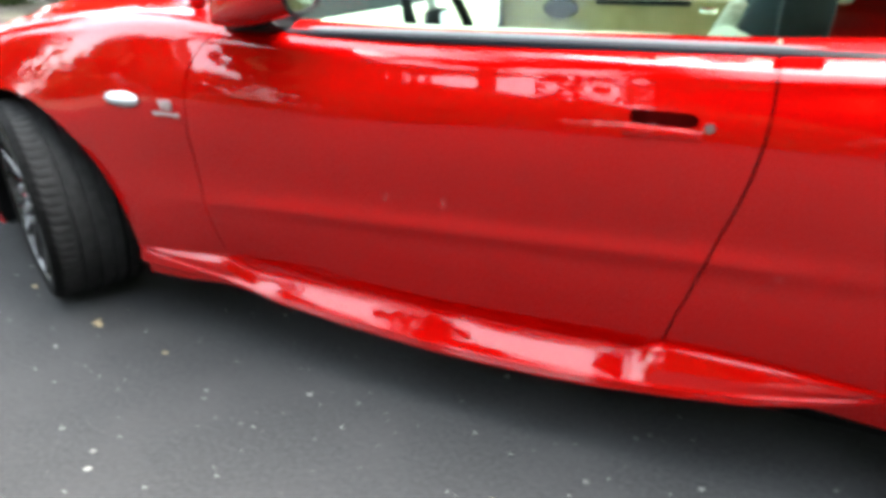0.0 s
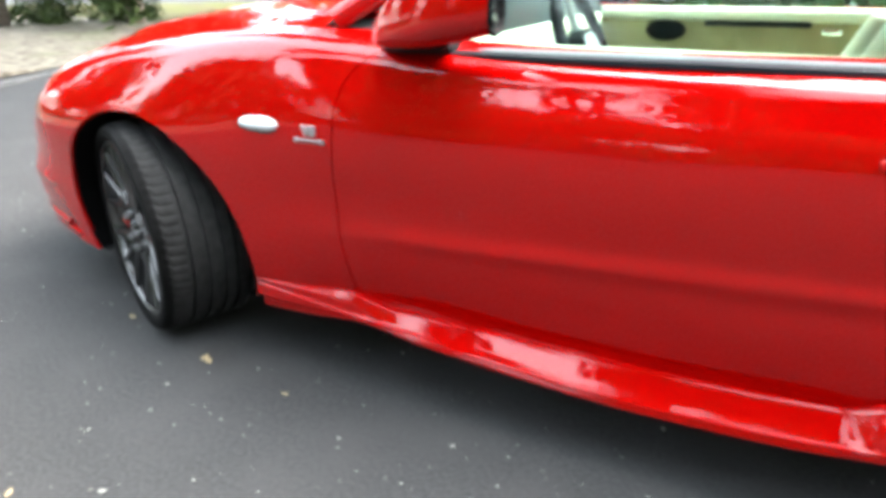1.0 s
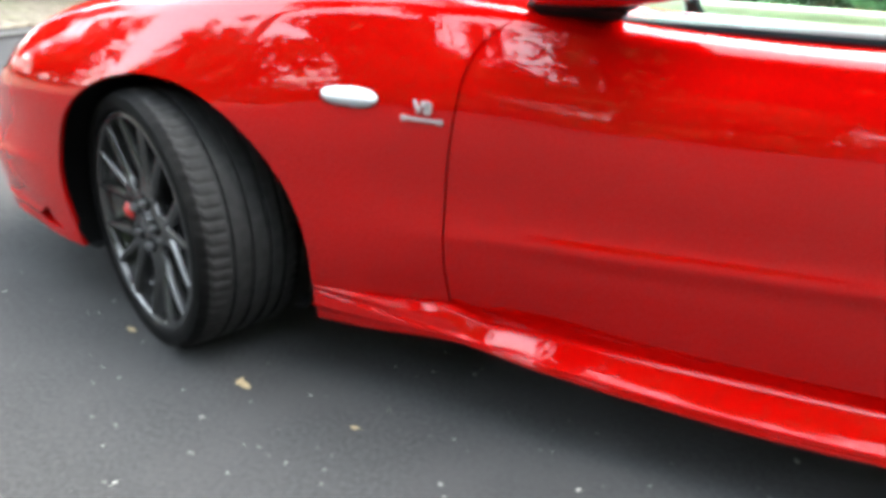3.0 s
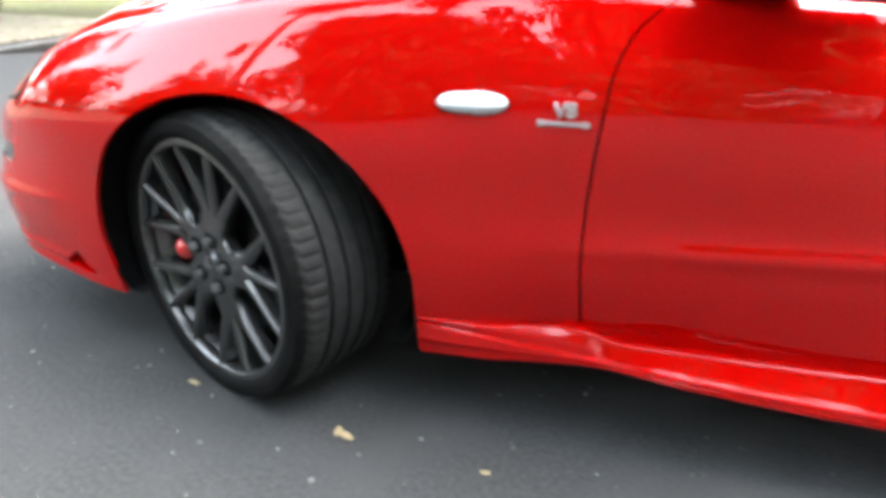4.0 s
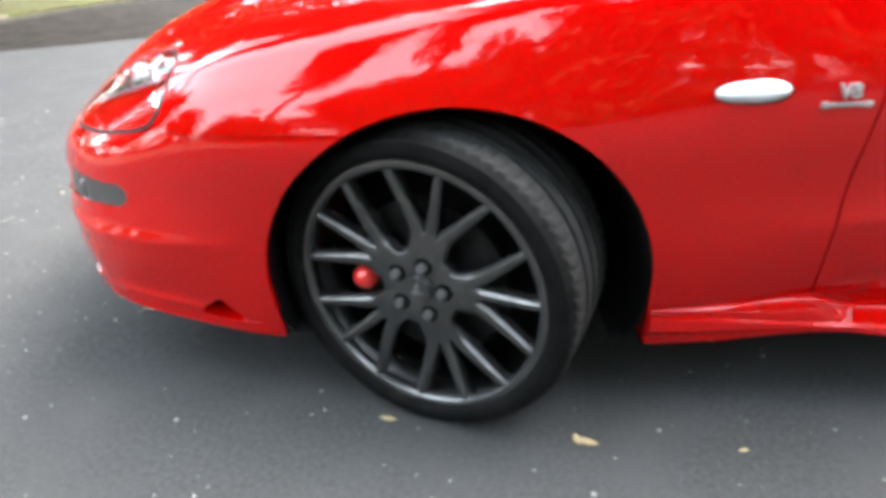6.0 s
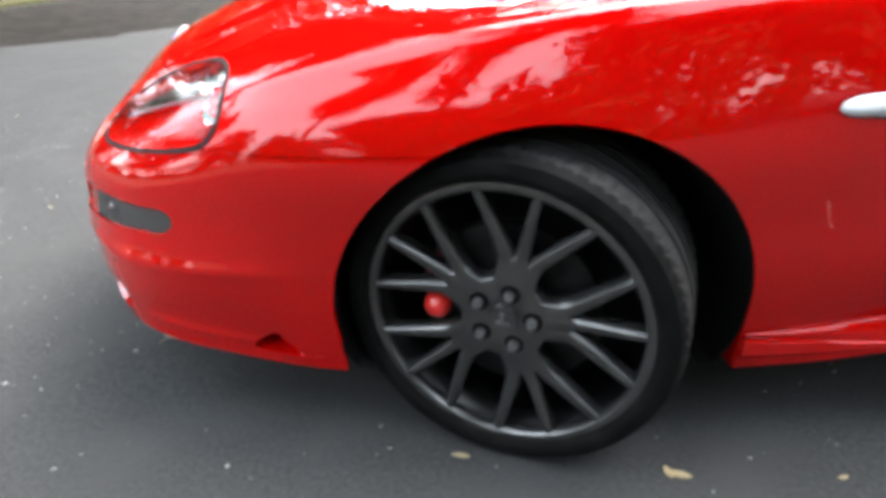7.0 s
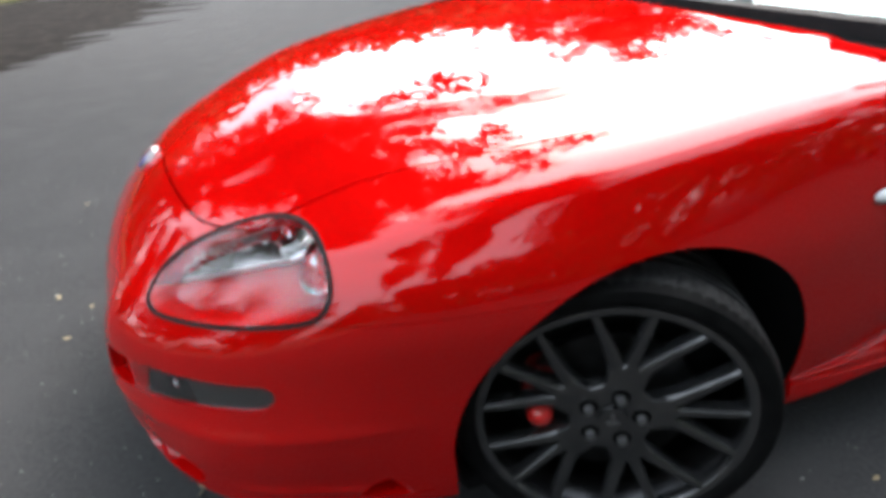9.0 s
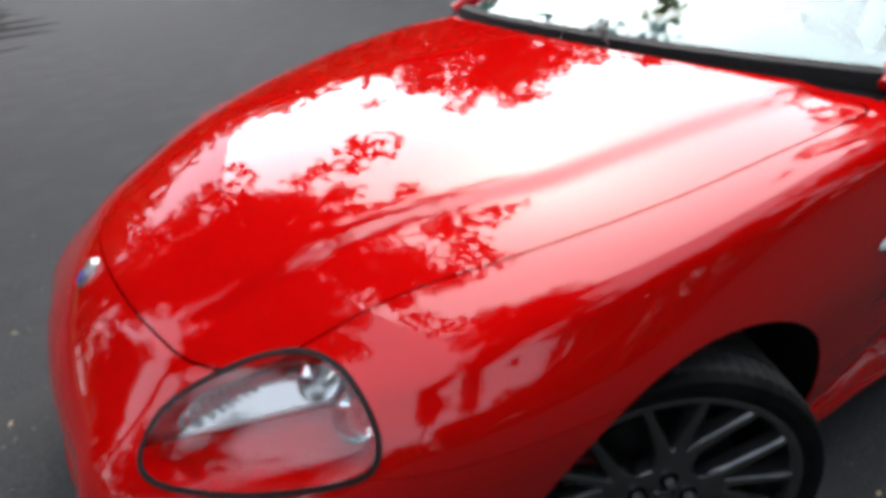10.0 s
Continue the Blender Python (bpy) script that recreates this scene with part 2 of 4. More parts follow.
# ---- the car: body surface ----
CY = 0.90                       # the car's centre line; w is measured outwards from it, its left side is at y = CY - w
SIDE = [  # lines of the side from the sill to the crest; stations from the nose corner round and back to the tail
    [(-.866, .470, .203), (-.727, .686, .194), (-.506, .780, .174), (-.287, .832, .157), (.08, .86, .155), (.45, .88, .155), (.76, .86, .19),
     (1.2, .866, .20), (1.7, .866, .21), (2.1, .86, .20), (2.65, .88, .18), (3.05, .85, .20), (3.32, .68, .22), (3.43, .42, .23)],
    [(-.882, .468, .262), (-.736, .688, .26), (-.514, .786, .256), (-.29, .85, .25), (.08, .885, .25), (.45, .90, .25), (.76, .885, .275),
     (1.2, .886, .285), (1.7, .886, .285), (2.1, .895, .28), (2.65, .91, .28), (3.08, .87, .29), (3.38, .70, .30), (3.50, .43, .31)],
    [(-.886, .472, .35), (-.739, .692, .35), (-.531, .803, .35), (-.29, .862, .365), (.08, .905, .37), (.45, .918, .375), (.76, .918, .385),
     (1.2, .91, .40), (1.7, .91, .40), (2.1, .92, .40), (2.65, .935, .40), (3.1, .89, .42), (3.44, .72, .44), (3.56, .44, .45)],
    [(-.874, .48, .455), (-.714, .68, .455), (-.517, .80, .465), (-.29, .874, .48), (.08, .92, .49), (.45, .93, .495), (.76, .925, .50),
     (1.2, .92, .50), (1.7, .92, .50), (2.1, .93, .51), (2.65, .95, .52), (3.1, .90, .55), (3.46, .73, .57), (3.58, .45, .58)],
    [(-.824, .49, .545), (-.676, .682, .55), (-.502, .805, .56), (-.285, .884, .58), (.08, .932, .60), (.45, .94, .60), (.76, .94, .60),
     (1.2, .932, .60), (1.7, .935, .60), (2.1, .945, .62), (2.65, .96, .65), (3.1, .90, .68), (3.45, .73, .70), (3.57, .45, .71)],
    [(-.718, .47, .635), (-.601, .655, .635), (-.453, .80, .645), (-.275, .863, .67), (.08, .913, .70), (.45, .932, .705), (.76, .94, .71),
     (1.2, .93, .71), (1.7, .938, .72), (2.1, .945, .74), (2.65, .945, .77), (3.1, .88, .80), (3.42, .70, .82), (3.53, .43, .83)],
    [(-.673, .455, .675), (-.566, .625, .675), (-.433, .765, .69), (-.265, .828, .72), (.08, .886, .775), (.45, .912, .80), (.76, .912, .81),
     (1.2, .905, .788), (1.7, .915, .792), (2.1, .92, .80), (2.65, .91, .84), (3.08, .84, .86), (3.38, .66, .87), (3.48, .41, .875)],
    [(-.618, .44, .71), (-.526, .59, .71), (-.408, .72, .725), (-.25, .765, .77), (.08, .82, .825), (.45, .845, .868), (.76, .855, .866),
     (1.2, .85, .840), (1.7, .86, .842), (2.1, .87, .846), (2.65, .85, .872), (3.05, .78, .90), (3.32, .60, .90), (3.42, .38, .90)],
]
NOSE = [(-.906, .210), (-.924, .265), (-.941, .35), (-.921, .455), (-.886, .55), (-.806, .645), (-.751, .69), (-.686, .73)]
SPINE = [(-.55, .785), (-.42, .83), (-.25, .864), (.05, .898), (.40, .924), (.68, .936), (1.2, .945), (1.7, .95), (2.1, .955), (2.65, .97),
         (3.0, .96), (3.25, .94)]
TAIL = [(3.36, .92), (3.52, .89), (3.57, .85), (3.62, .72), (3.64, .58), (3.62, .45), (3.56, .31), (3.50, .23)]


def body_cage():
    """A quad cage of the whole shell, both sides; rows of the middle strip share their ends with the side lines."""
    V, F, index = [], [], {}

    def vert(p):
        key = tuple(round(c, 5) for c in p)
        if key not in index:
            index[key] = len(V)
            V.append(key)
        return index[key]

    for sgn in (1, -1):
        def face(*q):
            ids = [vert((p[0], sgn * p[1], p[2])) for p in q]
            F.append(ids if sgn > 0 else ids[::-1])
        for i in range(len(SIDE) - 1):
            for k in range(len(SIDE[0]) - 1):
                face(SIDE[i][k], SIDE[i + 1][k], SIDE[i + 1][k + 1], SIDE[i][k + 1])
        edge = [s[0] for s in SIDE] + SIDE[-1][1:-1] + [s[-1] for s in SIDE[::-1]]
        mid = NOSE + SPINE + TAIL
        rows = []
        for (xc, zc), (xe, we, ze) in zip(mid, edge):
            rows.append([(xc + (xe - xc) * f ** 2, we * f, zc + (ze - zc) * f ** 2.3) for f in (0, .36, .70, 1)])
        for a, b in zip(rows, rows[1:]):
            for j in range(3):
                face(a[j], b[j], b[j + 1], a[j + 1])
    return V, F


def subdivide(V, F, level):
    me = bpy.data.meshes.new("cage")
    me.from_pydata(V, [], F)
    ob = new("cage", me)
    md = ob.modifiers.new("s", "SUBSURF")
    md.levels = level
    md.subdivision_type = "CATMULL_CLARK"
    ev = ob.evaluated_get(bpy.context.evaluated_depsgraph_get())
    m2 = ev.to_mesh()
    co = np.empty(len(m2.vertices) * 3)
    m2.vertices.foreach_get("co", co)
    faces = [tuple(p.vertices) for p in m2.polygons]
    ev.to_mesh_clear()
    bpy.data.objects.remove(ob)
    bpy.data.meshes.remove(me)
    return co.reshape(-1, 3), faces


def body_surface():
    V, F = body_cage()
    goal = np.array(V)
    cage = goal.copy()
    for _ in range(4):          # move the cage until its smooth surface runs through the lines
        limit, _f = subdivide([tuple(p) for p in cage], F, 1)
        cage += 0.9 * (goal - limit[:len(cage)])
    return subdivide([tuple(p) for p in cage], F, 4)


BV, BF = body_surface()         # (x, w, z) with w signed: + is the car's left


def curve_fn(pts):
    c = smooth_curve(pts, 12)
    return lambda t: np.interp(t, c[:, 0], c[:, 1])


seam_front = curve_fn([(.10, .775), (.26, .765), (.36, .755), (.46, .752), (.56, .755), (.66, .764), (.735, .775), (.79, .80), (.83, .845), (.86, .90), (.90, .98)])
seam_rear = curve_fn([(.10, 1.84), (.34, 1.888), (.41, 1.908), (.53, 1.940), (.634, 1.968), (.74, 1.984), (.83, 1.982), (.95, 1.968)])
hood_side = curve_fn([(-.80, .42), (-.66, .51), (-.55, .575), (-.36, .635), (-.14, .712), (.114, .775), (.38, .808), (.61, .820), (.9, .83)])
ARCH_C, ARCH_R, AXLE2 = (.078, .295), .367, 2.72

# headlamp: an egg on a slanted plane
LC = np.array((-.5857, .276, .625)) + .010 * np.array((.71498, -.66559, .21402)) + .013 * np.array((.35528, .60953, .70870))
LE1 = np.array((.71498, -.66559, .21402))
LE2 = np.array((.35528, .60953, .70870))
LN = np.array((-.60215, -.43067, .67226))
LAMP = smooth_curve([(-.235, -.04), (-.205, .03), (-.12, .075), (-.02, .103), (.06, .102), (.125, .068), (.17, .01), (.188, -.05), (.165, -.092),
                     (.10, -.108), (-.02, -.112), (-.13, -.10), (-.205, -.08)], 6, True)


def poly_sd(P, poly):
    """Signed distance to a closed outline, positive outside."""
    d = np.full(len(P), 1e9)
    inside = np.zeros(len(P), bool)
    for a, b in zip(poly, np.roll(poly, -1, 0)):
        e = b - a
        q = P - a
        t = np.clip((q @ e) / (e @ e), 0, 1)
        d = np.minimum(d, np.hypot(*(q - t[:, None] * e).T))
        c = ((a[1] > P[:, 1]) != (b[1] > P[:, 1]))
        with np.errstate(divide="ignore", invalid="ignore"):
            xx = (b[0] - a[0]) * (P[:, 1] - a[1]) / (b[1] - a[1]) + a[0]
        inside ^= c & (P[:, 0] < xx)
    return np.where(inside, -d, d)


def f_lamp(V):
    p = np.stack([V[:, 0], CY - np.abs(V[:, 1]), V[:, 2]], 1) - LC
    out = np.full(len(V), 0.5)
    near = (np.abs(p @ LE1) < .3) & (np.abs(p @ LE2) < .2) & (np.abs(p @ LN) < .2)
    out[near] = poly_sd(np.stack([p[near] @ LE1, p[near] @ LE2], 1), LAMP)
    return out


def smax(a, b, r=.04):
    h = np.clip(0.5 + 0.5 * (a - b) / r, 0, 1)
    return b + (a - b) * h + r * h * (1 - h)


def f_hood(V):              # positive inside the bonnet's outline
    x, w = V[:, 0], np.abs(V[:, 1])
    front = (-.728 + .33 * w ** 2) - x
    side = w - hood_side(x)
    rear = x - (f_cowl(w) - .062)
    return -smax(smax(front, side, .09), rear, .09)


def f_cowl(w):
    return .515 + .188 * (np.abs(w) / .80) ** 2.2


def f_cabin(V):             # positive outside the opening of the cabin
    x, w = V[:, 0], np.abs(V[:, 1])
    side = w - np.interp(x, [.3, .7, 1.2, 1.9, 2.3, 2.7, 3.0], [.80, .80, .80, .805, .79, .70, .60])
    return smax(smax((f_cowl(w) - .03) - x, side, .03), x - 2.95, .1)


def f_arch(V):
    x, w, z = V[:, 0], np.abs(V[:, 1]), V[:, 2]
    d = np.minimum(np.hypot((x - ARCH_C[0]) * np.where(x < ARCH_C[0], .960, 1.0), z - ARCH_C[1]), np.hypot(x - AXLE2, z - ARCH_C[1])) - ARCH_R
    front = np.abs((x - ARCH_C[0]) * np.where(x < ARCH_C[0], .960 + .25 * np.clip(ARCH_C[1] - z, 0, 1), 1.0))
    lo = np.minimum(front, np.abs(x - AXLE2)) - ARCH_R - (ARCH_C[1] - z) * .02
    return np.where(w > .4, np.where(z < ARCH_C[1], lo, d), 1.0)


def f_bumper(V):            # positive on the front bumper's side of its seam
    x, z = V[:, 0], V[:, 2]
    return np.minimum(np.maximum(.607 + .02 * (x + .45) - z, -.615 - x), .08 - x)


def f_fog(V):               # positive outside the slot of the fog lamp
    x, w, z = V[:, 0], np.abs(V[:, 1]), V[:, 2]
    zc = .424 + .110 * np.clip(w - .44, 0, 1)
    hh = np.interp(w, [.42, .48, .62, .72], [.034, .034, .029, .024])
    s = np.maximum(w - .748, 0) * 1.35
    d = np.hypot(z - zc, s) - hh
    return np.where((x < -.45), np.maximum(d, .44 - w), 1.0)


def f_mouth(V):
    x, w, z = V[:, 0], np.abs(V[:, 1]), V[:, 2]
    return np.where(x < -.5, (np.hypot(w / .425, (z - .415) / .085) - 1) * .085, 1.0)


def f_lower(V):
    x, w, z = V[:, 0], np.abs(V[:, 1]), V[:, 2]
    d = np.hypot(np.maximum(w - .64, 0) * 1.1, z - .250) - .038 + .10 * np.clip(w - .60, 0, .2)
    return np.where(x < -.5, d, 1.0)


def f_duct(V):
    x, w, z = V[:, 0], np.abs(V[:, 1]), V[:, 2]
    P = np.stack([x, z], 1)
    out = np.full(len(V), .5)
    near = (w > .6) & (np.abs(x + .41) < .14) & (np.abs(z - .22) < .1)
    out[near] = poly_sd(P[near], smooth_curve([(-.482, .203), (-.442, .236), (-.418, .246), (-.408, .226), (-.37, .204), (-.335, .190), (-.40, .190), (-.45, .194)], 5, True))
    return out


def f_notch(V):             # recess round the door handle
    x, w, z = V[:, 0], np.abs(V[:, 1]), V[:, 2]
    return np.where((x > 1.6) & (x < 2.0), smax(np.abs(x - 1.826) - .058, np.abs(z - .7425) - .0115, .009), 1.0)


def clip(V, F, val):
    """The part of a mesh where val >= 0, cut smoothly along val = 0."""
    keep = val >= 0
    V = [tuple(p) for p in V]
    out, cache = [], {}
    for f in F:
        k = [keep[i] for i in f]
        if all(k):
            out.append(f)
        elif any(k):
            g = []
            for a, b in zip(f, f[1:] + f[:1]):
                if keep[a]:
                    g.append(a)
                if keep[a] != keep[b]:
                    e = (min(a, b), max(a, b))
                    if e not in cache:
                        t = val[e[0]] / (val[e[0]] - val[e[1]])
                        t = min(max(t, .02), .98)
                        cache[e] = len(V)
                        V.append(tuple(V[e[0]][c] + (V[e[1]][c] - V[e[0]][c]) * t for c in range(3)))
                    g.append(cache[e])
            if len(g) > 2:
                out.append(tuple(g))
    used = sorted({i for f in out for i in f})
    ren = {i: n for n, i in enumerate(used)}
    return np.array([V[i] for i in used]).reshape(-1, 3), [tuple(ren[i] for i in f) for f in out]


def carve(V, F, *tests):
    for fn in tests:
        if not len(F):
            break
        V, F = clip(V, F, fn(V))
    return V, F


def vertex_normals(V, F):
    N = np.zeros_like(V)
    for f in F:
        n = np.cross(V[f[1]] - V[f[0]], V[f[2]] - V[f[0]])
        for i in f:
            N[i] += n
    return N / np.maximum(np.linalg.norm(N, axis=1), 1e-12)[:, None]


def panel(name, V, F, material, parent, depth=.018, label="", push=0.0):
    """A sheet-metal panel from a cut piece of the shell, with folded edges. V in (x, w, z)."""
    N = vertex_normals(V, F)
    V = V + N * push
    edges = {}
    for f in F:
        for a, b in zip(f, f[1:] + f[:1]):
            edges[(a, b)] = 1
    rim = [(a, b) for a, b in edges if (b, a) not in edges]
    ids = sorted({i for e in rim for i in e})
    off = {i: len(V) + n for n, i in enumerate(ids)}
    dd = depth(V[ids])[:, None] if callable(depth) else depth
    V2 = np.vstack([V, V[ids] - N[ids] * dd]) if ids else V
    F2 = list(F) + [(b, a, off[a], off[b]) for a, b in rim]
    P = np.stack([V2[:, 0], CY - V2[:, 1], V2[:, 2]], 1)
    F2 = [f[::-1] for f in F2]
    me = bpy.data.meshes.new(name)
    me.from_pydata([tuple(p) for p in P], [], F2)
    me.polygons.foreach_set("use_smooth", [True] * len(me.polygons))
    me.materials.append(material)
    me.update()
    me.set_sharp_from_angle(angle=radians(40))
    ob = new(name, me)
    ob.parent = parent
    return tagged(ob, label) if label else ob


# soft creases of the bonnet
def shape_hood(V):
    x, w = V[:, 0], np.abs(V[:, 1])
    wc = np.interp(x, [-.78, -.57, -.27, .0, .5], [.29, .42, .495, .60, .69])
    t = np.clip((wc + .022 - w) / .045, 0, 1)
    fade = np.clip((x + .70) / .3, 0, 1) * (V[:, 2] > .6) * (x < .8)
    V = V.copy()
    V[:, 2] += .009 * t * t * (3 - 2 * t) * fade
    zl = np.interp(x, [.7, .83, 1.1, 1.4, 1.85, 2.4], [.425, .435, .447, .462, .490, .52])
    run = np.clip((x - .60) / .35, 0, 1) * np.clip((2.3 - x) / .3, 0, 1) * (w > .7)
    V[:, 1] += np.sign(V[:, 1]) * .007 * np.exp(-((V[:, 2] - zl) / .022) ** 2) * run
    return V


BV = shape_hood(BV)


def crease_bumper(V):
    """The soft horizontal crease round the front bumper."""
    k = np.clip((-.33 - V[:, 0]) / .12, 0, 1)
    zl = .366 + .02 * np.clip((V[:, 0] + .75) / .4, 0, 1)
    out = .0048 * np.exp(-((V[:, 2] - zl) / .016) ** 2) * k + .004 * np.exp(-((V[:, 2] - .226 + .09 * (V[:, 0] + .6)) / .009) ** 2) * np.clip((V[:, 0] + .72) / .05, 0, 1) * k
    side = np.clip(np.abs(V[:, 1]) / .7, 0, 1)
    return V + np.stack([-out * (1 - .5 * side), np.sign(V[:, 1]) * out * side, 0 * out], 1)


BV = crease_bumper(BV)
G = .0022                       # half a panel gap
car = thing("sports_car", "glossy red sports coupe parked with its front wheels turned", "car")
ROLL = math.degrees(math.atan(.026))
car.matrix_world = Matrix.Translation((0, 0, .004)) @ pose(0, 0, 0, ROLL)
left = lambda V: V[:, 1]
right = lambda V: -V[:, 1]

V0, F0 = carve(BV, BF, f_cabin, f_arch)
hV, hF = carve(V0, F0, lambda V: f_hood(V) - G)
hood = panel("hood", hV, hF, RED, car, label="red bonnet with soft creases and sky reflections")
V1, F1 = carve(V0, F0, lambda V: -f_hood(V) - G)
LV, LF = carve(V0, F0, lambda V: -f_lamp(V))
V2, F2 = carve(V1, F1, f_lamp)
bV, bF = carve(V2, F2, lambda V: f_bumper(V) - .0007, f_fog, f_mouth, f_lower, f_duct)
bumper = panel("front_bumper", bV, bF, RED, car, depth=lambda V: np.where((f_arch(V) < .02) | (f_hood(V) > -.02) | (f_bumper(V) < .02), .012, .055), label="red front bumper with lamp slots and lower intake")
V3, F3 = carve(V2, F2, lambda V: -f_bumper(V) - .0007)
fd = lambda V: V[:, 0] - seam_front(V[:, 2])
rd = lambda V: V[:, 0] - seam_rear(V[:, 2])
SILL = lambda V: V[:, 2] - .262
fV, fF = carve(V3, F3, lambda V: -fd(V) - G)
dV, dF = carve(V3, F3, lambda V: fd(V) - G, lambda V: -rd(V) - G, SILL)
qV, qF = carve(V3, F3, lambda V: rd(V) - G)
sV, sF = carve(V3, F3, lambda V: fd(V) - G, lambda V: -rd(V) - G, lambda V: -SILL(V) - G)
doors = []
for side, nm in ((left, "left"), (right, "right")):
    panel("fender", *carve(fV, fF, side), RED, car, depth=.012)
    doors.append(panel("door", *carve(dV, dF, side, f_notch), RED, car))
    panel("sill", *carve(sV, sF, side), RED, car)
panel("rear_body", qV, qF, RED, car)


# black strips added behind the door gaps to keep them dark against the lit cabin
for side in (left, right):
    for gap in (fd, rd):
        jv, jf = carve(BV, BF, side, f_cabin, f_arch, lambda V: .016 - np.abs(gap(V)), lambda V: V[:, 2] - .20)
        panel("door_gap_backing", jv, jf, LINER, car, depth=.004, push=-.012)


# black strip added behind the front bumper's seam to stop light showing through
for side in (left, right):
    jv, jf = carve(BV, BF, side, f_arch, lambda V: .016 - np.abs(f_bumper(V)), lambda V: -.02 - V[:, 0], lambda V: V[:, 0] + .34)
    panel("seam_backing", jv, jf, LINER, car, depth=.004, push=-.014)


def P3(x, w, z):
    return (x, CY - w, z)


# headlamps: the cut-out piece of the shell is the clear cover
def headlamp(side):
    V, F = carve(LV, LF, side)
    lamp = panel("headlamp", *carve(V, F, lambda V: f_lamp(V) + .009), RUBBER, car, depth=.012, push=.0015, label="black rubber headlamp gasket")
    cV, cF = carve(V, F, lambda V: -f_lamp(V) - .009)
    lens = panel("lens", cV, cF, LAMPCLEAR, lamp, depth=.004, label="clear curved headlamp cover")
    lens.visible_shadow = False
    N = vertex_normals(cV, cF)
    sg = 1 if cV[:, 1].mean() > 0 else -1
    c = cV.mean(0)
    # housing: the same outline shrunk and sunk, body red in its lower half and bright above
    q = np.stack([cV[:, 0], CY - sg * cV[:, 1], cV[:, 2]], 1) - LC
    a, b = q @ LE1, q @ LE2
    edge = np.clip(-f_lamp(cV) - .011, 0, 1)
    sink = np.minimum(edge * 2.2, .055) + .004
    hv = cV - N * sink[:, None]
    upper = lambda V: (((np.stack([V[:, 0], CY - np.abs(V[:, 1]), V[:, 2]], 1) - LC) @ LE2) - (.0 + .12 * ((np.stack([V[:, 0], CY - np.abs(V[:, 1]), V[:, 2]], 1) - LC) @ LE1)))
    panel("housing", *carve(hv, cF, lambda V: -upper(V)), RED, lamp, depth=.002, label="red lower tray inside the headlamp")
    panel("reflector", *carve(hv, cF, upper), LAMPDARK, lamp, depth=.004, label="dark smoked reflector inside the headlamp")
    # thin silver tube that draws the highlight along the tray's upper lip
    trim = [LC + LE1 * u + LE2 * (.12 * u + .004) - LN * (.022 if abs(u) < .12 else .014) for u in np.linspace(-.17, .10, 10)]
    part("tray_highlight", tube([P3(p[0], sg * (CY - p[1]), p[2]) for p in trim], [.004] * 10, 8), SILVER, lamp)
    for (u, v, r) in ((.138, -.008, .038), (.078, .052, .038)):
        p = LC + LE1 * u + LE2 * v - LN * .023
        ring = revolve([(r, 0), (r * .98, -.012), (r * .8, -.006), (r * .55, .018), (0.001, .03)], 28)
        y = Vector((LN[0], LN[1], LN[2]))
        m = Matrix.Translation(p) @ y.to_track_quat("-Y", "Z").to_matrix().to_4x4()
        if sg < 0:
            m = Matrix.Translation((0, CY, 0)) @ Matrix.Diagonal((1, -1, 1, 1)) @ Matrix.Translation((0, -CY, 0)) @ m
        vv = [tuple(m @ Vector(t)) for t in ring[0]]
        part("bulb_bowl", (vv, ring[1]), CHROME, lamp)
    return lamp


headlamp(left)
headlamp(right)


# fog lamps and grille: plates behind the openings
def sheet_at(test, push):
    V, F = carve(BV, BF, test)
    return V - vertex_normals(V, F) * push, F


for side in (left, right):
    fvv, fff = carve(*sheet_at(lambda V: -f_fog(V) + .012, .016), side, lambda V: np.abs(V[:, 1]) - .565)
    fog = panel("fog_lamp", fvv, fff, SMOKED, car, depth=.02, label="smoked oblong fog and turn lamp")
    sg = 1 if fvv[:, 1].mean() > 0 else -1
    panel("lamp_bowl", *carve(*sheet_at(lambda V: -f_fog(V) + .004, .011), side, lambda V: np.abs(V[:, 1]) - .660 + .5 * (V[:, 2] - .44)), FOGEND, fog, depth=.012, label="pale frosted outer end of the lamp")
    k = np.argmin(np.hypot(np.abs(fvv[:, 1]) - .622, fvv[:, 2] - (.424 + .110 * .172)))
    bm = bmesh.new()
    bmesh.ops.create_uvsphere(bm, u_segments=16, v_segments=10, radius=.010, matrix=Matrix.Translation((fvv[k, 0] + .003, CY - fvv[k, 1] + sg * .003, fvv[k, 2])))
    part("bulb", bm, CHROME, fog)
    cover = panel("lamp_cover", *carve(*sheet_at(lambda V: -f_fog(V) - .001, .004), side, lambda V: np.abs(V[:, 1]) - .54), LAMPCLEAR, fog, depth=.003, label="clear cover of the fog lamp")
    cover.visible_shadow = False
    pvv, pff = carve(*sheet_at(lambda V: -f_fog(V) + .012, .022), side, lambda V: .565 - np.abs(V[:, 1]))
    panel("lamp_pocket", pvv, pff, RED, car, depth=.01)
mvv, mff = sheet_at(lambda V: -f_mouth(V) + .01, .04)
panel("grille", mvv, mff, BLACK, car, depth=.01, label="black oval grille")
lvv, lff = carve(BV, BF, lambda V: -f_lower(V) + .006)
lvv = lvv - vertex_normals(lvv, lff) * (.002 + .13 * np.clip((lvv[:, 2] - .203) / .05, 0, 1))[:, None]
panel("intake_ramp", lvv, lff, RED, car, depth=.01, label="red sloping lip of the lower intake")
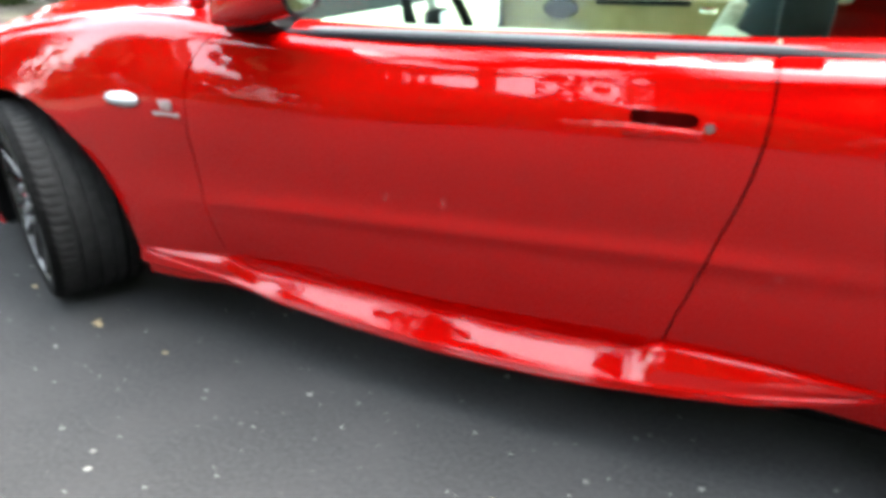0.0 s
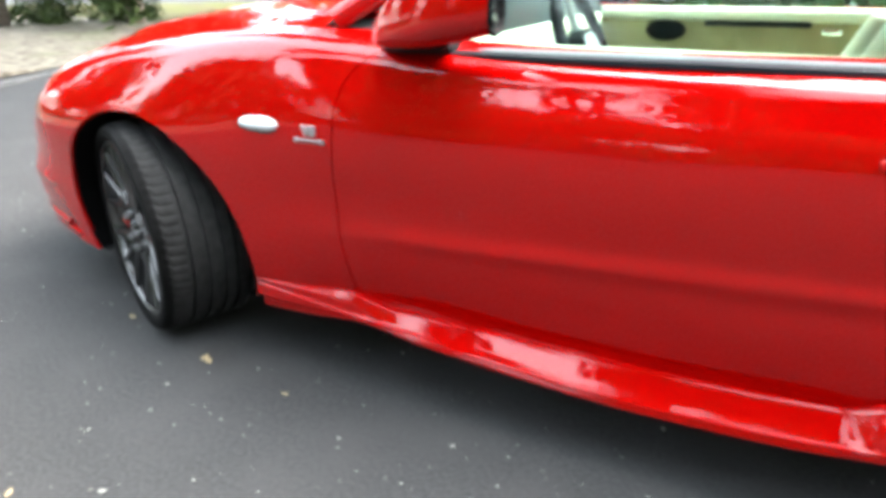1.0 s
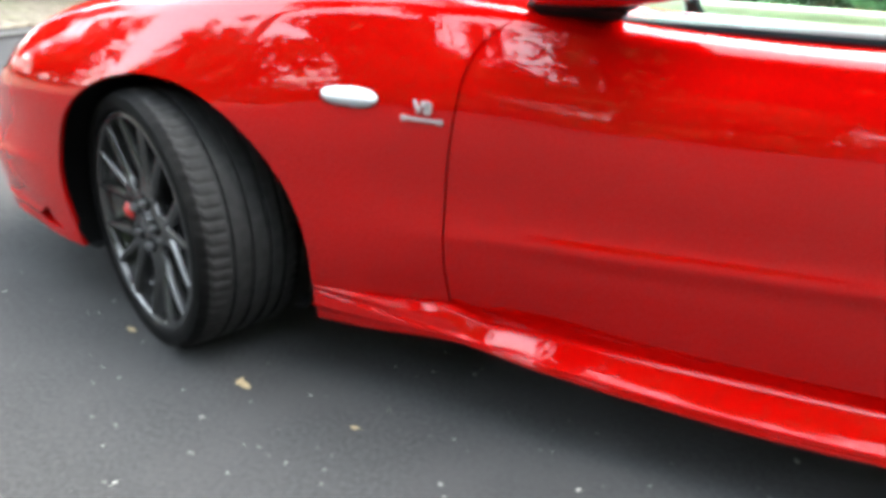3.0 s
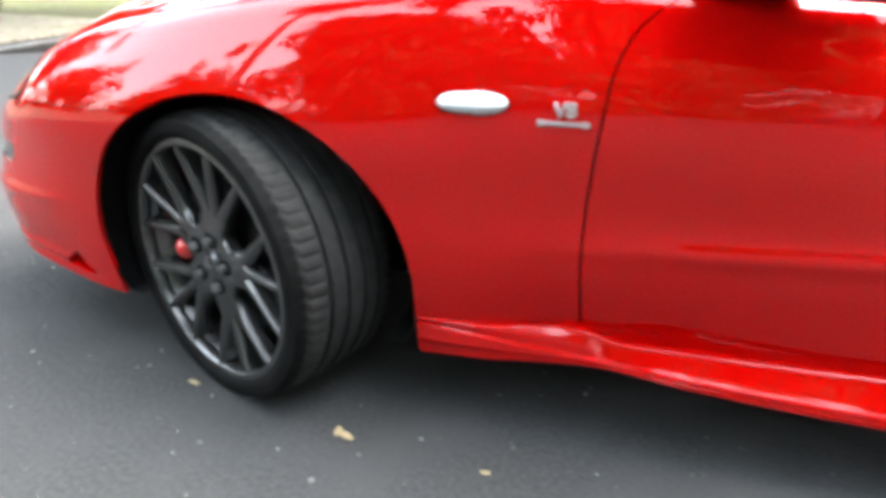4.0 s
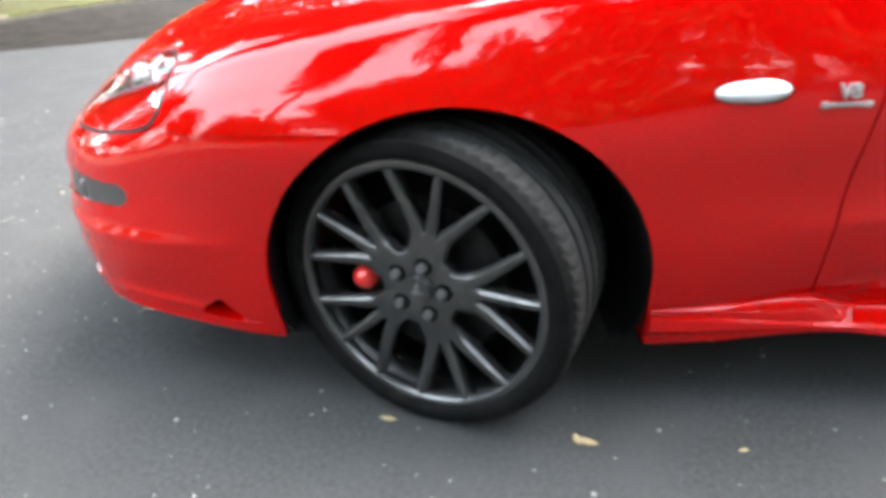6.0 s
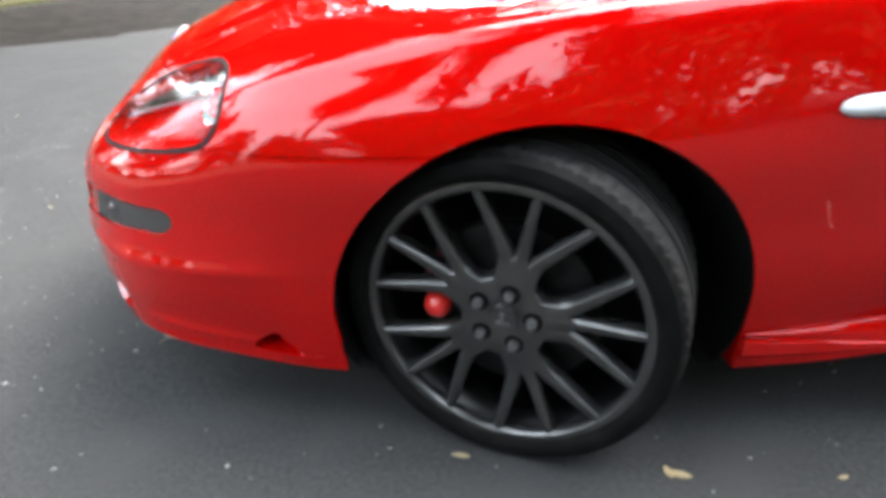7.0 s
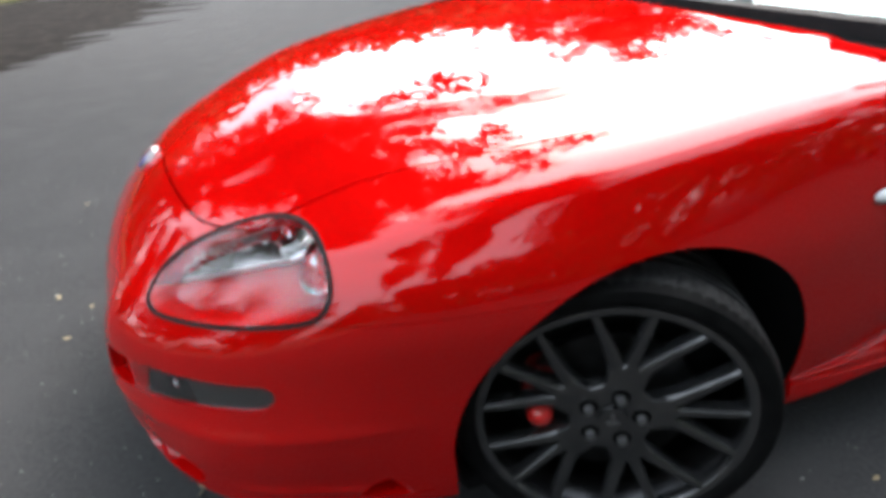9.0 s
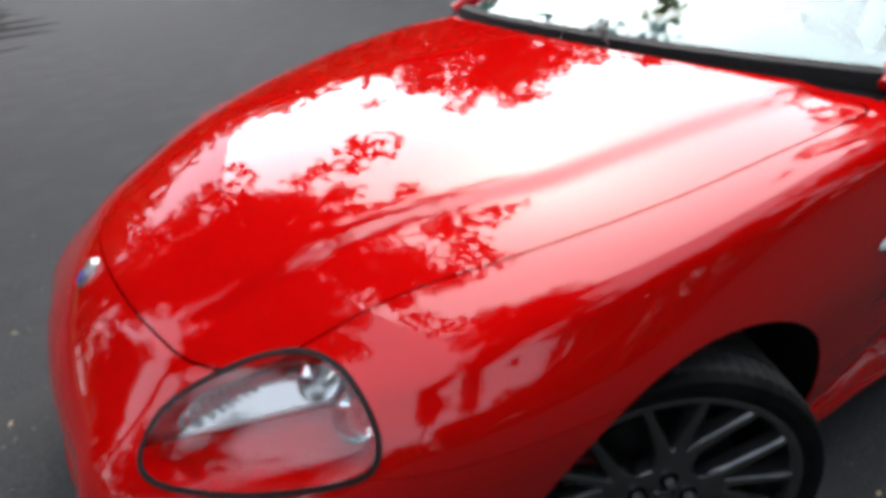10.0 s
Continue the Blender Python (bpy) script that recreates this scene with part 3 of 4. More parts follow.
# plates added and tilted so that they give the sky highlight in the intake
for sg in (1, -1):          # flat vane at each end of the lower intake
    a, b, n = np.array((.070, -.042, -.023)), np.array((.011, -.046, -.033)), np.array((-.1, -.6, .79)) * .012
    c0 = np.array((-.838, .399, .253))
    vane = bmesh.new()
    quad = [c0, c0 + a, c0 + a + b, c0 + b]
    vs = [vane.verts.new(P3(p[0], sg * (CY - p[1]), p[2])) for p in quad + [p - n for p in quad]]
    for f in ((0, 1, 2, 3), (7, 6, 5, 4), (0, 4, 5, 1), (1, 5, 6, 2), (2, 6, 7, 3), (3, 7, 4, 0)):
        vane.faces.new([vs[i] for i in f])
    part("highlight_vane", vane, RED, bumper, "glossy red vane added in the lower intake to mirror the sky", smooth=False)
ivv, iff = carve(BV, BF, lambda V: -f_duct(V) + .01)
ivv = ivv - vertex_normals(ivv, iff) * (.002 + .045 * np.clip((-.385 - ivv[:, 0]) / .05, 0, 1))[:, None]
for side in (left, right):
    panel("duct_scoop", *carve(ivv, iff, side), RED, car, depth=.005)

# nose badge
bm = bmesh.new()
k = np.argmin(np.hypot(BV[:, 0] + .769, BV[:, 1] * 2))
np_, nn = BV[k], Vector((-.72, 0, .69))
q = nn.to_track_quat("Z", "Y").to_matrix().to_4x4()
m = Matrix.Translation(P3(-.769, 0, np_[2] + .004)) @ q
badge = part("nose_badge", cyl(bm, .034, .028, .012, m @ Matrix.Diagonal((.75, 1.15, 1, 1)), 28), SILVER, car, "silver oval nose badge")
bm = bmesh.new()
part("badge_field", cyl(bm, .02, .02, .004, m @ Matrix.Translation((0, -.012, .007)) @ Matrix.Diagonal((.75, .8, 1, 1)), 24), BLUE, badge)

def side_w(x, z):
    d = np.hypot(BV[:, 0] - x, BV[:, 2] - z) + (BV[:, 1] < .3) * 9
    i = np.argsort(d)[:4]
    wt = 1 / (d[i] + 1e-4)
    return float((BV[i, 1] * wt).sum() / wt.sum())


# dark inner shell: arches, underfloor
for cx in (ARCH_C[0], AXLE2):
    for sg in (1, -1):
        rows = []
        for i in range(25):
            a = -.6 + (math.pi + 1.2) * i / 24
            r = (ARCH_R + .003) * (1.043 if math.cos(a) < 0 and cx < 1 else 1.0)
            x, z = cx + r * math.cos(a), max(.165, ARCH_C[1] + r * math.sin(a))
            rows.append([P3(x, sg * w, z) for w in (side_w(x, z) - .004, .80, .70, .55, .45)])
        part("arch_liner", thicken(loft(rows), .003), LINER, car)
        disc = [P3(cx + (ARCH_R + .012) * math.cos(2 * math.pi * i / 32), sg * .47, max(.12, ARCH_C[1] + (ARCH_R + .012) * math.sin(2 * math.pi * i / 32))) for i in range(32)]
        part("arch_wall", (disc, [tuple(range(32))]), LINER, car, smooth=False)
bm = bmesh.new()
box(bm, (3.9, .90, .09), P3(1.35, 0, .165))
box(bm, (1.85, 1.62, .05), P3(1.41, 0, .160))
box(bm, (.5, 1.0, .04), P3(-.52, 0, .18))
part("underfloor", bm, LINER, car, smooth=False)

# side skirts: a moulding from wheel to wheel, its top sunk into a ledge with a rolled lip
def ease(a, b, x):
    t = np.clip((x - a) / (b - a), 0, 1)
    return t * t * (3 - 2 * t)


top_z = curve_fn([(.44, .239), (.60, .246), (.76, .259), (.95, .262), (1.25, .262), (1.6, .266), (1.86, .285), (2.05, .290), (2.27, .285)])
crest_z = curve_fn([(.44, .232), (.56, .226), (.68, .216), (.80, .211), (.95, .206), (1.15, .197), (1.40, .191), (1.65, .196), (1.86, .214), (2.05, .238), (2.20, .262), (2.27, .278)])
foot_z = curve_fn([(.44, .149), (.60, .164), (.72, .183), (.82, .192), (.95, .183), (1.15, .170), (1.40, .163), (1.65, .170), (1.86, .188), (2.05, .214), (2.20, .245), (2.27, .268)])


def skirt(sg):
    rows = []
    for x in np.concatenate([np.linspace(.452, .74, 26), np.linspace(.75, .90, 26), np.linspace(.91, 1.78, 60), np.linspace(1.79, 1.92, 26), np.linspace(1.93, 2.27, 26)]):
        zt, zc, zb = float(top_z(x)), float(crest_z(x)), float(foot_z(x))
        sunk = float(ease(.755, .86, x) * (1 - ease(1.815, 1.885, x)))
        tail = float(1 - ease(1.95, 2.27, x))
        zt -= .030 * sunk
        base = side_w(x, zt) * float(1 - ease(.55, .85, x)) + (.878 + .008 * float(ease(1.7, 2.2, x))) * float(ease(.55, .85, x))
        wt = base + .004 + .014 * (1 - sunk) * float(ease(.7, .8, x))
        wc = base + float(np.interp(x, [.452, .60, .76, .95, 1.4, 1.75, 2.05, 2.27], [.006, .020, .033, .054, .064, .064, .046, .012]))
        wb = wc - .002 - .016 * float(1 - ease(.45, .8, x))
        dw, dz = wc - wt, zt - zc
        a = (wt + dw * .33, zt - dz * .30 + .006 * tail)                       # swelling shoulder
        b = (wt + dw * .70, zt - dz * .66 + .006 * tail)
        la, lb = (wt + dw * .18, zt - dz * .30), (wc - .013, zc - .014)         # sunk ledge
        p1 = tuple(a[q] + (la[q] - a[q]) * sunk for q in (0, 1))
        p2 = tuple(b[q] + (lb[q] - b[q]) * sunk for q in (0, 1))
        h = zc - zb
        groove = .0045 * float(ease(.80, .92, x)) * tail
        sec = [(base - .03, zt + .006), (wt, zt), p1, p2, (wc - .006, zc - .001 * (1 - sunk)), (wc - .001, zc - .004), (wc, zc - .30 * h),
               (wc - groove, zc - .46 * h), (wb + .001, zc - .66 * h), (wb, zc - .88 * h), (wb - .006, zb), (wb - .05, zb - .002), (base - .10, zb + .004)]
        rows.append([P3(x, sg * w, z) for w, z in smooth_curve(sec, 4)])
    V, F = loft(rows)
    n = len(rows[0])
    F.append(tuple(range(n)))
    F.append(tuple(len(V) - n + q for q in range(n))[::-1])
    return part("side_skirt", (V, F), RED, car, "red flared side skirt with a sunk glossy ledge and rolled lip")


skirt(1)
skirt(-1)

# side marker lamp, badge bars, door handles
for sg in (1, -1):
    a, b = (.494, .673), (.618, .676)
    rows = []
    for i in range(25):
        t = i / 24
        x, z = a[0] + (b[0] - a[0]) * t, a[1] + (b[1] - a[1]) * t
        h = .0198 * max(0.02, (1 - abs(2 * t - 1) ** 2.6)) ** .5 * (1.0 if t > .5 else .93)
        w0 = side_w(x, z)
        rows.append([P3(x, sg * (w0 - .006 + .018 * math.cos(u) * (h / .0198)), z + h * math.sin(u)) for u in np.linspace(-1.5, 1.5, 13)])
    mk = part("side_marker", loft([r[5:] for r in rows]), LENSWHITE, car, "white oval side marker lamp")
    part("lower_lens", loft([r[:6] for r in rows]), LENSGREY, mk, "greyer lower half of the lens")
    ring = [tuple(Vector(r[-1])) for r in rows] + [tuple(Vector(r[0])) for r in rows[::-1]]
    part("gasket", tube([P3(p[0], sg * (side_w(p[0], p[2]) + .0005), p[2]) for p in ring], [.0013] * len(ring), 6), RUBBER, mk)
    bars = bmesh.new()
    w0 = side_w(.71, .67)
    box(bars, (.082, .005, .0066), P3(.705, sg * (side_w(.71, .651) + .0025), .651), .002)
    for dx, h in ((-.035, .0105), (.034, .0098)):
        box(bars, (.011, .006, h), P3(.705 + dx, sg * (side_w(.71, .651) + .003), .651), .002)
    part("badge_bar", bars, SILVER, car, "silver lettering bar")
# engine badge
for sg in (1, -1):
    fc = bpy.data.curves.new("badge_v8", "FONT")
    fc.body, fc.size, fc.extrude, fc.align_x, fc.space_character = "V8", .032, .003, "CENTER", .95
    fc.bevel_depth = .0008
    tmp = new("badge_v8", fc)
    me = bpy.data.meshes.new_from_object(tmp.evaluated_get(bpy.context.evaluated_depsgraph_get()))
    bpy.data.objects.remove(tmp)
    me.materials.clear()
    me.materials.append(SILVER)
    ob = new("badge_v8", me)
    ob.parent = car
    tilt = math.degrees(math.atan2(side_w(.71, .65) - side_w(.71, .70), .05))
    ob.matrix_basis = pose(.706, CY - sg * (side_w(.706, .67) + .004), .662, 90 - sg * 0 - tilt, 0, 0 if sg > 0 else 180)
    tagged(ob, "raised silver engine badge reading V8")


def handle(sg, door):
    w0 = side_w(1.826, .7425)
    bm = bmesh.new()
    box(bm, (.135, .008, .040), P3(1.826, sg * (w0 - .026), .7425), .003)
    part("handle_recess", bm, DARKRED, door, "finger slot of the door handle, backed in shade-dark red")
    lean = math.degrees(math.atan2(side_w(1.82, .706) - side_w(1.82, .736), .03))
    bm = bmesh.new()
    box(bm, (.126, .013, .0175), P3(1.826, sg * (side_w(1.82, .719) - .0035), .719), .004, rot=(-sg * lean, 0, 0), seg=3)
    part("handle", bm, RED, door, "red flush door handle flap")
    bm = bmesh.new()
    cyl(bm, .0075, .0075, .010, Matrix.Translation(P3(1.899, sg * (side_w(1.899, .734) - .002), .734)) @ Matrix.Rotation(math.pi / 2, 4, "X"), 20)
    part("lock", bm, NUT, door, "small round door lock")


handle(1, doors[0])
handle(-1, doors[1])

# ---- the car: glass, mirrors, cabin ----
def windscreen_row(s, n=33):
    """s = 0 at the cowl, 1 at the roof."""
    out = []
    for i in range(n):
        f = -1 + 2 * i / (n - 1)
        b = (.515 + .188 * abs(f) ** 2.2, .80 * f * .975, .927 - .032 * f * f)
        t = (1.36 + .13 * f * f, .60 * f, 1.265 - .04 * f * f)
        bow = .05 * math.sin(math.pi * s)
        out.append(P3(b[0] + (t[0] - b[0]) * s, b[1] + (t[1] - b[1]) * s, b[2] + (t[2] - b[2]) * s + bow * (1 - .3 * f * f)))
    return out


ws = part("windscreen", thicken(loft([windscreen_row(k / 14) for k in range(15)]), .005), GLASS, car, "tinted windscreen reflecting pale sky")
ws.visible_shadow = False
# cowl panel under the wipers
rows = []
for i in range(33):
    f = -1 + 2 * i / 32
    w = .80 * f
    rows.append([P3(f_cowl(w) - .072, w, .901 - .028 * f * f), P3(f_cowl(w) - .03, w, .911 - .034 * f * f), P3(f_cowl(w) + .02, w, .928 - .036 * f * f)])
part("cowl", thicken(loft(rows), .006), BLACK, car, "black plastic cowl panel")


def wiper(w0, w1, lift):
    path = []
    for i in range(9):
        w = w0 + (w1 - w0) * i / 8
        path.append(P3(f_cowl(w) + .014, w, .940 - .029 * (w / .8) ** 2 + lift))
    arm = part("wiper", tube(path, [.011] * 9, 8), BLACK, car, "black windscreen wiper")
    rows = [[(p[0] - .022, p[1], p[2] - .018), (p[0] - .012, p[1], p[2] + .014), (p[0] + .016, p[1], p[2] + .020)] for p in path]
    part("blade", thicken(loft(rows), .008), RUBBER, arm)


wiper(.78, -.10, 0)
wiper(.05, -.66, .0)
for sg in (1, -1):
    # A pillar and roof rail
    path = [P3(.70, sg * .795, .895), P3(.95, sg * .725, 1.045), P3(1.22, sg * .66, 1.16), P3(1.50, sg * .61, 1.232), P3(1.9, sg * .60, 1.255), P3(2.3, sg * .60, 1.225), P3(2.65, sg * .62, 1.10), P3(2.95, sg * .64, .94)]
    c = smooth_curve(path, 5)
    part("pillar", tube(c, [.028] * len(c), 10), RED, car)
    # side window, seal
    low, high = [], []
    for i in range(25):
        t = i / 24
        x = .93 + 1.45 * t
        low.append(P3(x, sg * (.825), .836 + .008 * t))
        k = int(np.argmin(np.abs(c[:, 0] - (x + .05 * (1 - t)))))
        high.append(tuple(c[k] - np.array((0, 0, .02))))
    rows = [[tuple(np.array(a) * (1 - s) + np.array(b) * s + np.array((0, -sg * .03 * math.sin(math.pi * s), 0))) for a, b in zip(low, high)] for s in np.linspace(0, 1, 7)]
    gl = part("side_window", thicken(loft(rows), .004), SIDEGLASS, car, "green tinted side window, closed")
    gl.visible_shadow = False
    seal, strip = [], []
    for i in range(41):
        x = .86 + 1.5 * i / 40
        z = .834 + .006 * (i / 40)
        seal.append([P3(x, sg * .873, z - .001), P3(x, sg * .872, z + .008), P3(x, sg * .860, z + .0135), P3(x, sg * .849, z + .013), P3(x, sg * .846, z + .004)])
        strip.append([P3(x, sg * .848, z + .011), P3(x, sg * .840, z + .0150), P3(x, sg * .826, z + .017), P3(x, sg * .80, z + .012), P3(x, sg * .80, z - .01)])
    part("window_seal", loft(seal), SEAL, car, "dark window seal strip")
    # paler strip stands in for the sky's sheen on the seal
    part("seal_sheen_strip", loft(strip), SEAL_SHEEN, car, "paler strip giving the sheen on top of the window seal")
    bm = bmesh.new()
    box(bm, (.09, .05, .44), P3(2.02, sg * .70, 1.03), .01, rot=(sg * 26, 0, 0))
    part("b_pillar", bm, DARKTRIM, car)

roof = [[P3(x, w, z - .05 * (w / .6) ** 2) for w in np.linspace(-.60, .60, 17)] for x, z in ((1.37, 1.268), (1.5, 1.287), (1.7, 1.302), (1.9, 1.305), (2.1, 1.295), (2.3, 1.265), (2.4, 1.245))]
part("roof", thicken(loft(roof), .02), RED, car)
rear = [[P3(x, w * s, z - .05 * w ** 2) for w in np.linspace(-1, 1, 15)] for x, z, s in ((2.40, 1.245, .60), (2.6, 1.14, .60), (2.8, 1.03, .61), (2.95, .95, .62))]
rw = part("rear_window", thicken(loft(rear), .004), GLASS, car)
rw.visible_shadow = False


def mirror(sg):
    rows = []
    for i in range(21):
        t = i / 20
        r = min(1, t * 1.08 + .03)
        swell = math.sin(r * math.pi / 2) ** .6
        x = .885 + .27 * t
        wi, wo = .905, .925 + .145 * swell
        lo, hi = .858 + .036 * t - .010 * math.sin(math.pi * t), .885 + .155 * math.sin(r * math.pi / 2) ** .85
        cw, hw, cz, hh = (wi + wo) / 2, (wo - wi) / 2, (lo + hi) / 2, (hi - lo) / 2
        ring = []
        for a in np.linspace(0, 2 * math.pi, 33)[:-1]:
            u, v = np.sign(math.cos(a)) * abs(math.cos(a)) ** .62, np.sign(math.sin(a)) * abs(math.sin(a)) ** .62
            ring.append(P3(x + .022 * t * (u + .3), sg * (cw + hw * u * (1 - .12 * v)), cz + hh * v))
        rows.append(ring)
    V, F = loft(rows, True)
    F.append(tuple(range(32))[::-1])
    mir = part("door_mirror", (V, F), RED, car, "red wedge-shaped door mirror housing")
    last = rows[-1]
    cc = np.mean(last, 0)
    part("mirror_rim", tube(last + last[:1], [.005] * 33, 6), BLACK, mir)
    V = [tuple(cc + (np.array(p) - cc) * .95 + np.array((-.004, 0, 0))) for p in last]
    part("mirror_glass", (V, [tuple(range(32))]), CHROME, mir, smooth=False)
    foot = []
    for k, (w, x0, x1, z, th) in enumerate(((.825, .83, 1.03, .850, .012), (.865, .85, 1.02, .851, .013), (.905, .875, 1.03, .857, .014), (.945, .90, 1.05, .868, .012))):
        foot.append([P3(x0, sg * w, z), P3(x0 + .015, sg * w, z + th), P3(x1 - .02, sg * w, z + th), P3(x1, sg * w, z), P3(x1 - .02, sg * w, z - th), P3(x0 + .02, sg * w, z - th)])
    V, F = loft(foot, True)
    part("mirror_foot", (V, F + [tuple(range(6)), tuple(range(18, 24))]), BLACK, mir, "black foot of the mirror")
    tri = [P3(.80, sg * .838, .852), P3(1.02, sg * .838, .845), P3(1.02, sg * .775, .96)]
    part("mirror_triangle", thicken((tri, [(0, 1, 2)]), .02), BLACK, mir, smooth=False)


mirror(1)
mirror(-1)

# bulkhead shelf below the windscreen, added to stop light leaking to the ground
bm = bmesh.new()
box(bm, (.46, 1.52, .02), P3(.65, 0, .845), .004)
box(bm, (.02, 1.40, .55), P3(.47, 0, .57))
part("bulkhead", bm, DARKTRIM, car, smooth=False)

# cabin
bm = bmesh.new()
box(bm, (2.1, 1.5, .04), P3(1.8, 0, .26))
box(bm, (.04, 1.5, .55), P3(.74, 0, .55))
box(bm, (.04, 1.5, .6), P3(2.9, 0, .56))
part("cabin_floor", bm, DARKTRIM, car, smooth=False)
for sg in (1, -1):
    bm = bmesh.new()
    box(bm, (1.45, .03, .43), P3(1.45, sg * .79, .63), .012)
    dp = part("door_panel", bm, OLIVE, car, "tan leather inner door panel")
    bm = bmesh.new()
    box(bm, (1.5, .05, .05), P3(1.5, sg * .783, .832), .02, seg=4)
    part("door_top_trim", bm, CREAM, dp, "pale upper door trim")
    bm = bmesh.new()
    cyl(bm, .075, .065, .02, Matrix.Translation(P3(1.19, sg * .767, .768)) @ Matrix.Rotation(math.pi / 2, 4, "X") @ Matrix.Diagonal((1.05, .58, 1, 1)), 28)
    part("speaker", bm, BLACK, dp, "black oval door speaker")
    bm = bmesh.new()
    box(bm, (.32, .05, .05), P3(1.5, sg * .76, .66), .018, seg=3)
    part("armrest", bm, CREAM, dp)
    bm = bmesh.new()
    box(bm, (.07, .03, .025), P3(1.775, sg * .762, .776), .008)
    part("inner_handle", bm, CHROME, dp)
    bm = bmesh.new()
    box(bm, (.37, .014, .026), P3(1.52, sg * .772, .80), .006)
    part("pull_recess", bm, DARKTRIM, dp, "dark door pull recess")
dash = []
for w in np.linspace(-.76, .76, 23):
    hump = .05 * math.exp(-((w - .36) / .17) ** 2)
    dash.append([P3(.70, w, .90), P3(.80, w, .91 + hump), P3(.89, w, .90 + hump), P3(.92, w, .845), P3(.93, w, .70), P3(.88, w, .55)])
part("dashboard", thicken(loft(dash), .01), DARKTRIM, car, "dark dashboard")
bm = bmesh.new()
box(bm, (.06, 1.36, .15), P3(.925, 0, .765), .025, seg=3)
part("dash_face", bm, CREAM, car, "pale lower dashboard face")
bm = bmesh.new()
box(bm, (1.0, .24, .28), P3(1.5, 0, .46), .04, seg=3)
part("console", bm, CREAM, car)
wheelm = Matrix.Translation(P3(1.155, .34, .795)) @ Matrix.Rotation(radians(66), 4, "Y")
V, F = [], []
for i in range(36):
    a = 2 * math.pi * i / 36
    for j in range(10):
        b = 2 * math.pi * j / 10
        r = .175 + .016 * math.cos(b)
        V.append(tuple(wheelm @ Vector((r * math.cos(a), r * math.sin(a), .016 * math.sin(b)))))
for i in range(36):
    for j in range(10):
        F.append((i * 10 + j, i * 10 + (j + 1) % 10, ((i + 1) % 36) * 10 + (j + 1) % 10, ((i + 1) % 36) * 10 + j))
stw = part("steering_wheel", (V, F), BLACK, car, "black steering wheel with pale badge")
for ang in (10, 170, 270):
    a = radians(ang)
    p0, p1 = wheelm @ Vector((.04 * math.sin(a), .04 * math.cos(a), -.01)), wheelm @ Vector((.17 * math.sin(a), .17 * math.cos(a), 0))
    part("spoke", tube([p0, (p0 + p1) / 2, p1], [.017, .012, .010], 8), SILVER, stw)
bm = bmesh.new()
cyl(bm, .068, .058, .04, wheelm, 24)
pad = part("hub_pad", bm, BLACK, stw)
bm = bmesh.new()
cyl(bm, .046, .043, .008, wheelm @ Matrix.Translation((0, 0, .023)), 24)
part("hub_badge", bm, LENSWHITE, pad, "pale round badge")


def seat(w0):
    bm = bmesh.new()
    box(bm, (.50, .50, .16), P3(1.56, w0, .44), .06, rot=(0, -6, 0), seg=4)
    s = part("seat", bm, CREAM, car, "cream leather seat with a dark backrest")
    bm = bmesh.new()
    box(bm, (.14, .40, .60), P3(1.95, w0, .76), .06, rot=(0, 20, 0), seg=4)
    part("backrest", bm, DARKTRIM, s, "dark backrest")
    bm = bmesh.new()
    box(bm, (.10, .26, .18), P3(2.05, w0, 1.10), .045, rot=(0, 14, 0), seg=4)
    part("headrest", bm, DARKTRIM, s)
    for sg in (1, -1):
        bm = bmesh.new()
        box(bm, (.46, .08, .12), P3(1.56, w0 + sg * .22, .52), .035, rot=(0, -6, 0), seg=3)
        part("bolster", bm, OLIVE, s)
        bm = bmesh.new()
        box(bm, (.11, .07, .36), P3(1.845, w0 + sg * .20, .68), .034, rot=(0, 24, 0), seg=4)
        part("backrest_bolster", bm, CREAM, s, "cream side bolster of the backrest")


seat(.37)
seat(-.37)

# ---- wheels ----
def spoke_mesh(pts, w0, w1, depth):
    c = smooth_curve(pts, 6)
    rows = []
    n = len(c)
    for i in range(n):
        d = c[min(i + 1, n - 1)] - c[max(i - 1, 0)]
        d /= np.linalg.norm(d)
        p = np.array((-d[1], d[0]))
        w = (w0 + (w1 - w0) * i / (n - 1)) / 2
        sec = []
        for s, y in ((-1, depth), (-1, .0105), (-.93, .0055), (-.72, .0012), (-.35, -.001), (.35, -.001), (.72, .0012), (.93, .0055), (1, .0105), (1, depth)):
            q = c[i] + p * w * s
            sec.append((q[0], y + dish(math.hypot(*c[i])), q[1]))
        rows.append(sec)
    return loft(rows, True)


def polar(r, deg):
    return (r * math.cos(radians(deg)), r * math.sin(radians(deg)))


LOBE0 = 5.0
DISH = .014                      # the hub lies a little deeper than the rim
def dish(r):
    return DISH * min(1, max(0, (.235 - r) / .11))


rim_prof = [(.2430, .022), (.2440, .006), (.2465, -.0005), (.250, -.003), (.256, -.0045), (.2625, -.003), (.265, .004), (.262, .014)]
rim_ring = revolve(rim_prof, 120)
meshes = [rim_ring]
for k in range(5):
    A = LOBE0 + 72 * k
    for off in (-24, 0, 24):
        if off:
            pts = [polar(.098, A + off * .50), polar(.130, A + off * .60), polar(.185, A + off * .84), polar(.2475, A + off * 1.0)]
        else:
            pts = [polar(.10, A), polar(.14, A), polar(.19, A), polar(.2475, A)]
        meshes.append(spoke_mesh(pts, .037 if off else .030, .0185, .030))
hub_v, hub_f = [], []
N_H = 200
hub_prof = []
